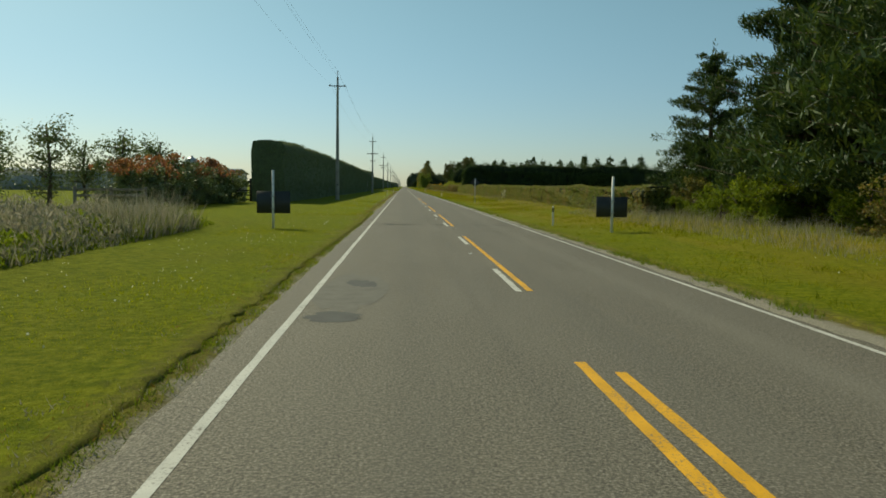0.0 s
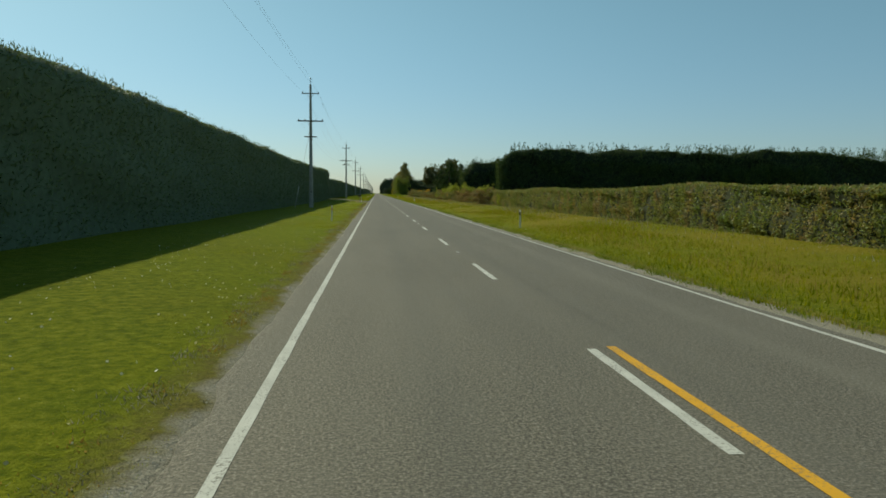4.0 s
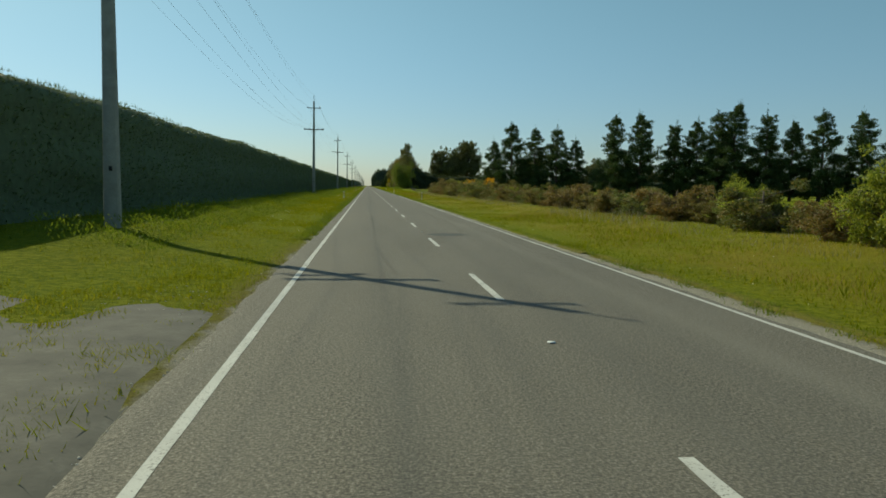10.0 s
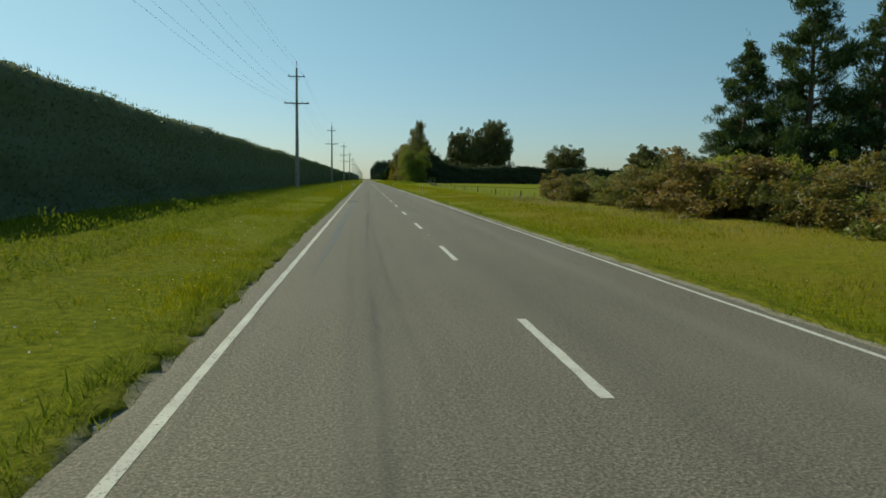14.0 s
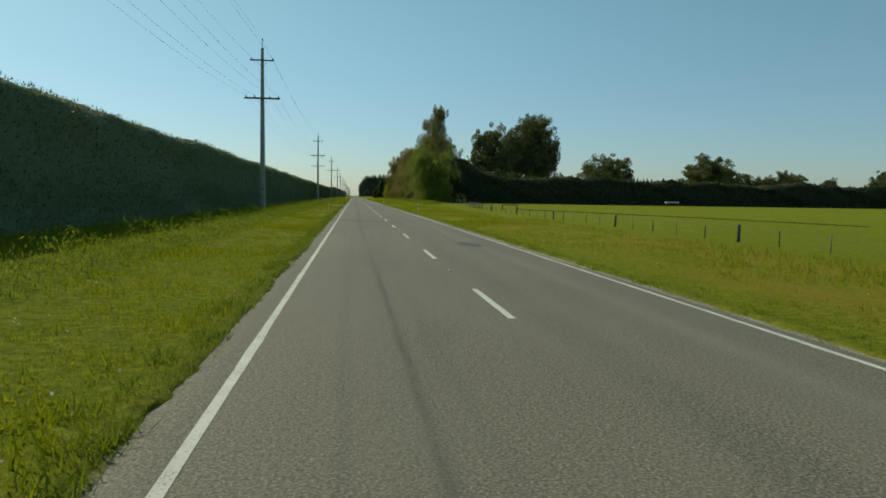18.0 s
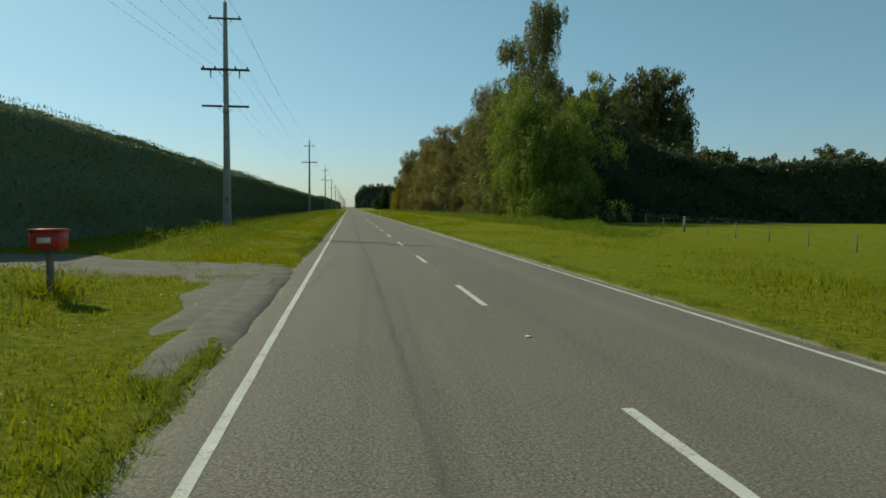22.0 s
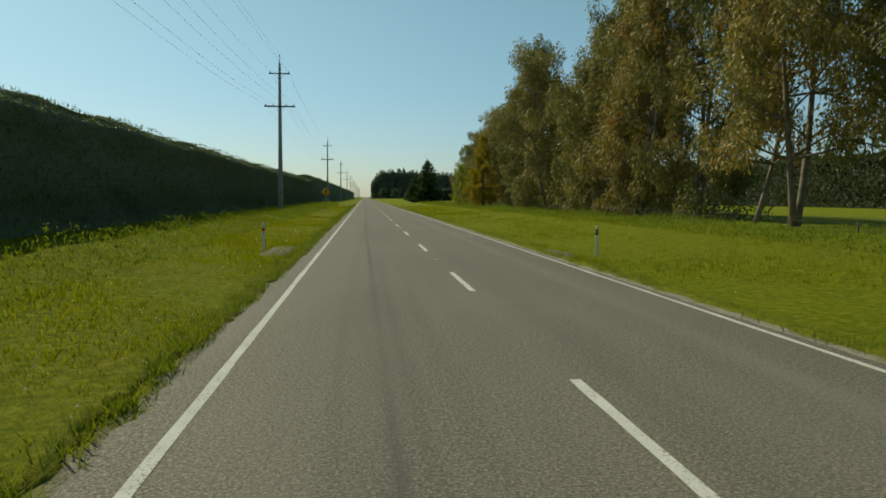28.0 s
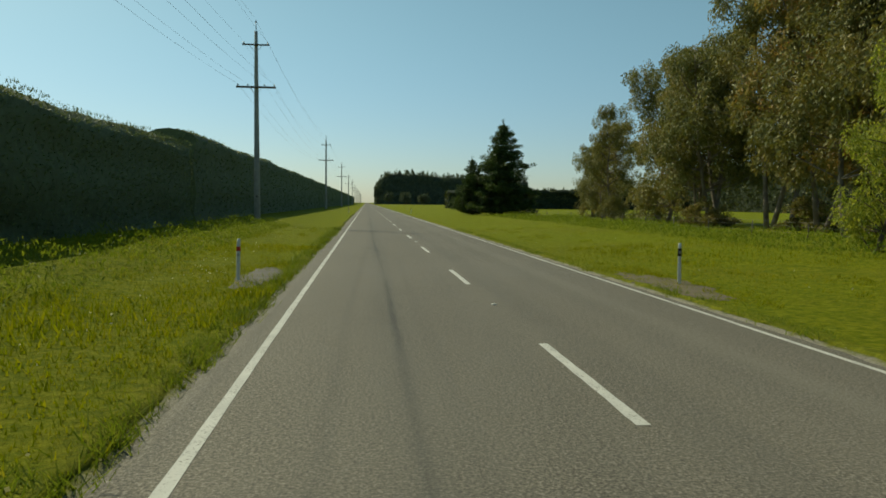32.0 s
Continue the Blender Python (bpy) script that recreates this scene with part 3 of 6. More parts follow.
def build_road():
    g = Geo()
    ys = np.concatenate([[-800, -200], np.arange(-40, 960, 0.5), [970, 1100, 1500, 3000]])
    r = np.random.default_rng(5)
    n = len(ys)
    cols = [-1, -0.955, -0.5, 0, 0.5, 0.93, 1]
    el = 3.99 + 0.05 * np.sin(ys * 0.21) + 0.05 * np.sin(ys * 0.047) + 0.035 * r.normal(size=n)
    er = 3.74 + 0.05 * np.sin(ys * 0.17 + 1) + 0.035 * r.normal(size=n)
    for c in cols:
        x = np.where(c < 0, c * el, c * er)
        z = np.full(n, 0.0) if abs(c) < 1 else np.full(n, -0.045)
        g.v.append(np.stack([x, ys, z], 1))
    g.n = n * len(cols)
    k = np.arange(n - 1)
    for c in range(len(cols) - 1):
        g.q.append(np.stack([c * n + k, (c + 1) * n + k, (c + 1) * n + k + 1, c * n + k + 1], 1))
    road = part("road", g, ASPHALT, smooth=False)
    tagged(road, "grey chip-sealed two-lane road with worn wheel tracks", "road", kind="structure")
    # edge lines
    for x0, x1 in ((-3.545, -3.45), (3.325, 3.405)):
        part("edge_line", strip(Geo(), x0, x1, -200, 1500, 0.004, 0.006, 0.7), PAINT_W, road)
    # centre dashes, 3 m in every 10 m
    me = [strip(Geo(), -0.055, 0.055, -3.25, 0.1, 0.0042, 0.006, 0.3, s).mesh("lane_dash", PAINT_W) for s in (11, 12, 13)]
    for k in range(3, 150):
        d = new("lane_dash", me[k % 3])
        d.location = (0, 10 * k, 0)
        d.parent = road
    # no-passing lines at the start
    for x, y0, y1 in ((0.12, -40, 21.4), (-0.18, -40, 21.8), (0.20, 26.8, 40.3), (0.26, 46.8, 60.2), (0.28, 65.5, 80.1), (0.28, 86.9, 100.3), (0.27, 107, 120.2)):
        part("no_passing_line", strip(Geo(), x - 0.055, x + 0.055, y0, y1, 0.0065, 0.005, 0.5), PAINT_Y, road, "solid yellow no-passing line")
    # repairs and stains in the seal
    for i, (x, y, rx, ry, m) in enumerate(((-2.9, 26.8, 0.5, 2.7, PATCH_LIGHT), (-2.95, 24.3, 0.42, 0.35, PATCH_DARK), (-2.75, 27.6, 0.25, 0.5, PATCH_DARK), (2.85, 72.5, 0.32, 0.22, PATCH_DARK), (3.1, 70.7, 0.14, 0.2, PATCH_DARK),
                                           (0.9, 292, 0.7, 0.8, PATCH_DARK), (-3.0, 426, 0.5, 1.6, PATCH_DARK), (2.0, 503, 0.5, 1.2, PATCH_DARK))):
        part("seal_patch", blob(Geo(), x, y, rx, ry, 0.0028 + 0.0002 * i, 20 + i), m, road, "patched bitumen repair")
    r = np.random.default_rng(77)
    for i in range(26):
        x = r.uniform(-3.2, 0.7) if i < 18 else r.uniform(0.8, 3.0)
        part("seal_crack", blob(Geo(), x, 47.9 + r.normal() * 0.28, r.uniform(0.15, 0.55), r.uniform(0.04, 0.17), 0.0032 + 0.00015 * i, 200 + i, 18), CRACK if i < 14 else PATCH_DARK, road, "ragged dark crack sealing")
    for nm, xc, w0, y0, y1, m, lb in (("seal_strip", -2.95, 0.12, 384, 430, SMOOTH_SEAL, "smooth pale sealed strip"), ("tar_line", 3.08, 0.035, 398, 424, CRACK, "thin dark line of tar")):
        ys = np.arange(y0, y1, 0.5)
        k = np.clip(np.minimum(ys - y0, y1 - ys) / 9, 0.05, 1) * (0.85 + 0.2 * np.sin(ys * 1.3) * np.sin(ys * 0.41))
        xm = xc + 0.03 * np.sin(ys * 0.5)
        n = len(ys)
        v = np.concatenate([np.stack([xm - w0 * k, ys, np.full(n, 0.0026)], 1), np.stack([xm + w0 * k, ys, np.full(n, 0.0026)], 1)])
        i = np.arange(n - 1)
        part(nm, Geo().add(v, np.stack([i, n + i, n + i + 1, i + 1], 1)), m, road, lb)
    for i, (yy, ry) in enumerate(((833.8, 0.35), (835.0, 0.5), (836.6, 0.3))):
        part("edge_scuff", blob(Geo(), 3.37, yy, 0.09, ry, 0.0066 + 0.0002 * i, 300 + i, 18), PATCH_LIGHT, road, "dirt scuffed over the edge line")
    for i in range(46):
        y = (13.6 if i < 30 else 3.6) + 20 * i
        e = thing("cats_eye", (0.0 if y > 125 else -0.2, y, 0.004), "small white raised road stud on the centre line", "road stud", "road studs")
        housing = part("housing", Geo().box(0, 0, 0.006, 0.09, 0.08, 0.012, 0.015), WHITE, e)
        part("lens", Geo().box(0, -0.041, 0.006, 0.06, 0.006, 0.008), STEEL, housing)



def turf_lip(sign, x0, y0, y1, rise, jag, seed):
    """The ragged grown-over edge of the turf where it meets the seal."""
    ys = np.arange(y0, y1, 0.22)
    n = len(ys)
    r = np.random.default_rng(seed)
    w = np.clip(fbm(ys * 1.1, ys * 0.2 + seed, seed) * 0.55 + r.normal(size=n) * 0.25, -1.3, 1.8) * jag
    bump_z = rise * np.clip(0.8 + 0.5 * r.normal(size=n) * 0.6, 0.25, 1.8)
    V = []
    for k, (o, z) in enumerate(((0.0, -0.06), (0.05, 0.3), (0.15, 0.8), (0.3, 1.0), (0.55, 0.6), (1.0, -0.01))):
        x = x0 + w * (1 - k / 5) + o + (r.normal(size=n) * 0.02 if 0 < k < 4 else 0)
        zz = np.where(z < 0, z, z * bump_z)
        V.append(np.stack([sign * x, ys, gz(sign * x, ys) * (1 if k > 2 else 0) + zz - (0.02 if k == 5 else 0)], 1))
    V = np.stack(V, 1)
    m = V.shape[1]
    i, j = np.meshgrid(np.arange(n - 1), np.arange(m - 1), indexing="ij")
    q = np.stack([i * m + j, i * m + j + 1, (i + 1) * m + j + 1, (i + 1) * m + j], -1).reshape(-1, 4)
    return Geo().add(V.reshape(-1, 3), q if sign > 0 else q[:, ::-1])


build_ground()
build_road()
for sg, a, b, x0, rise, jag in ((-1, -10, 62, 4.12, 0.03, 0.16), (-1, 289, 557, 4.06, 0.03, 0.21), (-1, 571, 594, 4.10, 0.03, 0.21), (-1, 607, 960, 4.10, 0.03, 0.21), (1, -10, 285, 4.12, 0.02, 0.10), (1, 285, 960, 3.84, 0.02, 0.09)):
    tagged(part("verge", turf_lip(sg, x0, a, b, rise, jag, int(abs(a)) + 3), TURF_EDGE), "ragged grassy lip of the verge along the seal", "verge", kind="structure")
for nm, args, m, lb in (("driveway_apron", [(-5.2, 263, 2.0, 16.5), (-12.5, 271.5, 8.5, 5.8), (-8, 270.5, 3.5, 7), (-4.9, 254.5, 1.35, 8.0)], GRAVEL, "grey gravel driveway apron beside the road"),
                        ("dirt_patch", [(-5.9, 256.8, 1.15, 3.6), (-5.0, 254.0, 0.6, 2.2)], DIRT, "bare orange-brown dirt at the driveway mouth"),
                        ("driveway_apron", [(-5.9, 562.6, 1.5, 1.9)], STONY, "stony brown driveway mouth with thin grass"),
                        ("driveway_apron", [(-9.0, 604.0, 6.2, 2.8), (-4.8, 600.5, 1.05, 7.0), (-4.4, 597, 0.6, 7.0), (-5.2, 603.5, 1.6, 3.6)], GRAVEL, "grey gravel driveway mouth by the letterbox"),
                        ("gravel_patch", [(-4.75, 360, 0.6, 2.6), (-4.75, 767, 0.7, 3.2), (-4.75, 868.5, 0.65, 3.0)], GRAVEL, "bare gravelly patch round a marker post"),
                        ("gravel_patch", [(4.3, 257.6, 0.7, 3.2), (4.6, 867.0, 0.9, 3.2), (4.2, 766.0, 0.5, 2.2), (4.3, 358.0, 0.65, 2.6), (-6.6, 831.5, 0.8, 1.5)], STONY, "bare gravelly patch round a marker post")):
    g = Geo()
    for i, (cx, cy, rx, ry) in enumerate(args):
        a = np.linspace(0, 2 * np.pi, 41)[:-1]
        rr = np.array([0.0, 0.35, 0.7, 1.0])
        k = 1 + 0.10 * np.sin(3 * a + i) + 0.08 * np.sin(7 * a + 2 * i) + 0.14 * RNG.normal(size=40)
        side = max if cx > 0 else min
        P = [(cx, cy)] + [(side(cx + rx * r * kk * math.cos(t), math.copysign(3.9, cx)), cy + ry * r * (1 + (kk - 1) * min(1, 2.5 / ry)) * math.sin(t)) for r in rr[1:] for t, kk in zip(a, k)]
        v = [(x, y, zat(x, y) + ((0.05 if m is DIRT else 0.024 if nm == "gravel_patch" else 0.034) + 0.004 * i) * (1 if j <= 80 else -1.2)) for j, (x, y) in enumerate(P)]
        q = [(1 + r * 40 + s, 1 + (r + 1) * 40 + s, 1 + (r + 1) * 40 + (s + 1) % 40, 1 + r * 40 + (s + 1) % 40) for r in (0, 1) for s in range(40)]
        g.add(v, q, [(0, 1 + s, 1 + (s + 1) % 40) for s in range(40)])
    tagged(part(nm, g, m, smooth=True), lb, "driveway", kind="structure")


# ---------------------------------------------------------------- hedges and belts
def hedge(path, height, thick, label, dens, leaf=(0.16, 0.07), material=None, core=None, group="roadside hedges", rough=0.16, shoots=0.15, nshoot=70, name="hedge", top_var=0.25, step=0.7, round_top=0.5, seed=1, side_dens=None, puff=0.04, gaps=0.0):
    """A clipped hedge along path [(x, y)...] (front line, body to the left of the way), height by distance [(s, h)...]."""
    material, core = material or L_HEDGE, core or L_CORE
    P = np.array(path, float)
    seg = np.linalg.norm(np.diff(P, axis=0), axis=1)
    S = np.concatenate([[0], np.cumsum(seg)])
    n = max(3, int(S[-1] / step))
    s = np.linspace(0, S[-1], n)
    cx, cy = np.interp(s, S, P[:, 0]), np.interp(s, S, P[:, 1])
    tx, ty = np.gradient(cx), np.gradient(cy)
    tl = np.hypot(tx, ty)
    nx, ny = -ty / tl, tx / tl                   # towards the body
    hs = np.interp(s, [a for a, _ in height], [b for _, b in height]) + fbm(s * 2.2, s * 0 + seed, seed) * top_var * 0.4
    base = gz(cx, cy) - 0.1
    m_up = 9
    prof = [(0.0, 0.0)] + [(0.02 + 0.03 * math.sin(k * 1.3), k / m_up) for k in range(1, m_up)] + [(0.10 * round_top + 0.02, 0.97), (0.25, 1.0), (0.5, 1.01), (0.75, 1.0), (1 - 0.10 * round_top, 0.97), (1.0, 0.8), (1.0, 0.4), (1.0, 0.0)]
    V = []
    for k, (o, u) in enumerate(prof):
        w = fbm(s * 1.9 + k * 3.1, s * 0.4 + k * 2.3, seed + 2) * rough
        off = o * thick + w * (1 if k < m_up + 1 else 0.4)
        V.append(np.stack([cx + nx * off, cy + ny * off, base + (hs + 0.1) * u + (w * 0.6 if 0 < u else 0)], 1))
    V = np.stack(V, 1)
    m = len(prof)
    i, j = np.meshgrid(np.arange(n - 1), np.arange(m - 1), indexing="ij")
    q = np.stack([i * m + j, i * m + j + 1, (i + 1) * m + j + 1, (i + 1) * m + j], -1).reshape(-1, 4)
    g = Geo().add(V.reshape(-1, 3), q)
    for e in (0, n - 1):
        ring = V[e]
        c = (ring.min(0) + ring.max(0)) / 2
        g.add(np.vstack([ring, c]), None, [(k, (k + 1) % m, m) for k in range(m)])
    th = thing(name, (0, 0, 0), label, "hedge", group)
    part("body", g, core, th, smooth=True)
    # outer leaves on the front, the top and the ends
    L = S[-1]
    fl = Geo()
    cnt = int(L * np.mean(hs) * dens)
    a, b = RNG.uniform(0, n - 1.001, cnt), RNG.uniform(0, m_up + 1.999, cnt)
    if side_dens:
        c2 = int(L * (thick + np.mean(hs)) * side_dens)
        a = np.concatenate([a, RNG.uniform(0, n - 1.001, c2)])
        b = np.concatenate([b, RNG.uniform(m_up + 1, m - 1.001, c2)])
    ia, ib = a.astype(int), b.astype(int)
    fa, fb = (a - ia)[:, None], (b - ib)[:, None]
    c = (V[ia, ib] * (1 - fa) + V[ia + 1, ib] * fa) * (1 - fb) + (V[ia, ib + 1] * (1 - fa) + V[ia + 1, ib + 1] * fa) * fb
    out = np.stack([-nx[ia], -ny[ia], np.full(len(ia), 0.5)], 1)
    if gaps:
        # thin places without leaves, where the body shows, shade painted into its colour
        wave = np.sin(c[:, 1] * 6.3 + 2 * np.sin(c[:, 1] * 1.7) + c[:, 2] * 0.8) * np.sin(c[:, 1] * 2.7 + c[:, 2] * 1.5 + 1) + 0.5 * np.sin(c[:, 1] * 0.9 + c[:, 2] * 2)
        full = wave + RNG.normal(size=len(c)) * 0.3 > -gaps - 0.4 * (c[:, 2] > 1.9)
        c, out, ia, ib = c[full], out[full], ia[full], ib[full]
    fl.leaves(c + out * RNG.uniform(0.0, 1.0, (len(c), 1)) ** 2 * puff, leaf[0], leaf[1], out, 0.8 + 3 * puff)
    for e, sg in ((0, -1), (n - 1, 1)):
        ce = int(thick * hs[e] * dens * 1.5)
        w, u = RNG.uniform(0, 1, ce), RNG.uniform(0, 1, ce)
        pos = np.stack([cx[e] + nx[e] * w * thick, cy[e] + ny[e] * w * thick, base[e] + u * hs[e]], 1)
        dv = np.array([sg * tx[e] / tl[e], sg * ty[e] / tl[e], 0.4])
        fl.leaves(pos + dv * RNG.uniform(0.2, 1.2, (ce, 1)) * max(0.05, puff), leaf[0], leaf[1], np.tile(dv, (ce, 1)), 0.8 + 2 * puff)
    tagged(part("foliage", fl, material, th), kind="stuff")
    # upright shoots along the top
    if nshoot:
        ns = int(L * nshoot)
        a, w = RNG.uniform(0, n - 1.001, ns), RNG.uniform(0.02, 0.95, ns) ** 1.3
        ia = a.astype(int)
        pos = np.stack([cx[ia] + nx[ia] * w * thick, cy[ia] + ny[ia] * w * thick, base[ia] + hs[ia] + 0.02], 1)
        pos[:, :2] += (np.stack([tx[ia], ty[ia]], 1)) * (a - ia)[:, None]
        clump = 0.35 + 0.65 * (np.sin(a * step * 1.7) * np.sin(a * step * 0.61 + 2) > -0.1)
        tagged(part("shoot_fringe", Geo().blades(pos, shoots * clump, 0.04, 0.35, True), material, th), kind="stuff")
    return th


hedge([(-13.1, 81.5), (-12.75, 130), (-12.7, 180), (-12.75, 270)], [(0, 5.7), (10, 5.9), (60, 6.0), (130, 5.9), (189, 6.4)], 3.0, "tall clipped dark green conifer hedge along the mown verge", 54, (0.22, 0.05), seed=3)
hedge([(-13.2, 286), (-12.8, 310), (-12.7, 400), (-12.7, 500), (-12.9, 598)], [(0, 4.8), (77, 4.9), (160, 4.7), (240, 4.9), (295, 4.9)], 3.2, "tall dark green shelter hedge behind long grass", 46, (0.22, 0.05), seed=8)
hedge([(-44, 280.6), (-26, 280.9), (-17.5, 281.2), (-14.2, 282.4), (-13.2, 286)], [(0, 5.2), (24, 5.0), (30, 4.9), (36, 4.8)], 3.0, "dark green hedge curving round the driveway", 46, (0.22, 0.05), seed=9)
hedge([(-36, 607.5), (-22, 606.6), (-15.2, 606.2), (-13.5, 608), (-13.2, 700), (-13.2, 800), (-13.0, 897)], [(0, 5.0), (25, 5.0), (105, 4.9), (225, 4.9), (307, 5.0)], 3.2, "tall rounded dark green shelter hedge behind rank grass", 46, (0.22, 0.05), seed=12, round_top=2.0)
hedge([(-13.6, 900), (-13.4, 1010), (-13.2, 1200), (-13.2, 1500)], [(0, 6.0), (60, 6.2), (300, 6.2), (600, 6.2)], 3.2, "tall far shelter hedge running on along the road", 7, (0.3, 0.14), step=2.0, nshoot=12, seed=15)
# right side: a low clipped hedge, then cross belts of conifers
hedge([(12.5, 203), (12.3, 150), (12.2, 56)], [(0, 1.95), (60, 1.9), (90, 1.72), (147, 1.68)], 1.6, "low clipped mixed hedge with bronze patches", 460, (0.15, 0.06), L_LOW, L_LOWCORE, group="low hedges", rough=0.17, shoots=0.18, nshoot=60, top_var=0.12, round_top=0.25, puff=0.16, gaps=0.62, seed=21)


def belt(path, height, thick, label, dens, seed, tip=1.0, leaf=(0.45, 0.17), ntip=1.6, material=None, nleaf=26, boughs=0):
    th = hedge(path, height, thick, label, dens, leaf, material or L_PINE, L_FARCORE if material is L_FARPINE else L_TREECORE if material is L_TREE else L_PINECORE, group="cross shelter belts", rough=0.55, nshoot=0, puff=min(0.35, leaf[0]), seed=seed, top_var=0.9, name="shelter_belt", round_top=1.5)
    P = np.array(path, float)
    S = np.concatenate([[0], np.cumsum(np.linalg.norm(np.diff(P, axis=0), axis=1))])
    n = int(S[-1] * ntip)
    s = RNG.uniform(0, S[-1], n)
    x, y = np.interp(s, S, P[:, 0]), np.interp(s, S, P[:, 1]) + RNG.uniform(0.2, thick, n)
    z = gz(x, y) + np.interp(s, [a for a, _ in height], [b for _, b in height]) - 0.5
    hh = tip * RNG.uniform(0.6, 1.75, n)
    m = nleaf
    u = RNG.uniform(0, 1, (n, m))
    r = (1 - u) * 0.5 * tip
    a = RNG.uniform(0, 6.28, (n, m))
    c = np.stack([x[:, None] + np.cos(a) * r, y[:, None] + np.sin(a) * r, z[:, None] + u * hh[:, None]], -1).reshape(-1, 3)
    if boughs:
        # needled boughs over the near stretch and its end
        k = boughs * 40
        s2, zf = RNG.uniform(0, 46, k), RNG.uniform(0.05, 1.0, k) ** 0.7
        onend = RNG.uniform(0, 1, k) < 0.22
        bx = np.where(onend, P[0, 0] + RNG.normal(size=k) * 0.18, P[0, 0] + s2)
        by = P[0, 1] + np.where(onend, RNG.uniform(0, thick, k), RNG.normal(size=k) * 0.22)
        bz = gz(bx, by) + zf * (height[0][1] + 0.2)
        up = np.where(onend[:, None], np.array([[-0.8, 0, 0.9]]), np.array([[0, -0.7, 1.0]]))
        q = np.repeat(np.stack([bx, by, bz], 1), 24, 0) + RNG.normal(size=(k * 24, 3)) * np.array([0.22, 0.22, 0.28])
        tagged(part("bough_cover", Geo().leaves(q, 0.34, 0.05, np.repeat(up, 24, 0), 0.5), material or L_PINE, th), kind="stuff")
    g = Geo().leaves(c, leaf[0] * 0.9, leaf[1] * 0.8, np.array([[0, 0, 0.9]]), 0.6)
    tagged(part("spiky_top", g, material or L_PINE, th), kind="stuff")
    return th


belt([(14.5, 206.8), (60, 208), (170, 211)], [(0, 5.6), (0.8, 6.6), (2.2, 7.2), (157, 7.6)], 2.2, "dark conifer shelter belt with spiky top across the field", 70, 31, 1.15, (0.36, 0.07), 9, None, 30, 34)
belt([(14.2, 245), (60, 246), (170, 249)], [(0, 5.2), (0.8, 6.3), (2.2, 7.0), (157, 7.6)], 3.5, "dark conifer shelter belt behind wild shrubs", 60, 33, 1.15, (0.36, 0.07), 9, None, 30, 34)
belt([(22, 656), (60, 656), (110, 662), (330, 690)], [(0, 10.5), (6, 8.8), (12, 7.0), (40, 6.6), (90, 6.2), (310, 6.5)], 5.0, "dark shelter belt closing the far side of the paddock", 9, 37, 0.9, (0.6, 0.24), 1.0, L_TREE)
belt([(7, 1496), (36, 1500), (75, 1503), (150, 1512)], [(0, 15), (3, 21), (8, 25), (16, 26.5), (34, 27.5), (50, 25.5), (70, 24.5), (143, 22)], 12.0, "tall far plantation beside the road, its green paled for haze", 3.0, 39, 3.4, (1.7, 0.7), 1.3, L_FARPINE, 40)
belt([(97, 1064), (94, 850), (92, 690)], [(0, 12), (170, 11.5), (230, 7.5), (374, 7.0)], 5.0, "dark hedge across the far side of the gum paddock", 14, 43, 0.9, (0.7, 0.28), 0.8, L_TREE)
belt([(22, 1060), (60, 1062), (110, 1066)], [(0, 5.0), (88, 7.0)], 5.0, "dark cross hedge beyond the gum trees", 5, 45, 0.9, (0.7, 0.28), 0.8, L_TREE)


# ---------------------------------------------------------------- poles and wires
POLES = [(-9.6, 2.0, 1), (-9.7, 97.9, 1), (-9.8, 193.4, 3), (-9.8, 288.0, 4), (-9.9, 370.2, 2), (-10.0, 455.8, 2), (-9.8, 536.4, 2), (-9.9, 629.1, 3), (-9.9, 720.3, 2), (-10.0, 812.2, 2), (-10.3, 904.9, 2)]
POLES += [(-10.3, 995 + 90 * i, 2) for i in range(12)]
HV = [(-0.85, 13.25), (0.85, 13.25), (0.0, 14.85)]
LV = [(-1.3, 10.22), (-0.6, 10.22), (0.6, 10.22), (1.3, 10.22)]


def insulator(g, x, z, y=0.0):
    for k, r in enumerate((0.03, 0.055, 0.045, 0.06, 0.04)):
        g.tube([(x, y, z + 0.04 * k), (x, y, z + 0.04 * k + 0.035)], [r, r * 0.85], 7)
    return g


ARM_Z = {193.4: -0.33, 288.0: -0.5, 370.2: -0.42, 455.8: 0.26, 536.4: -0.55, 629.1: -0.05, 812.2: 0.13}


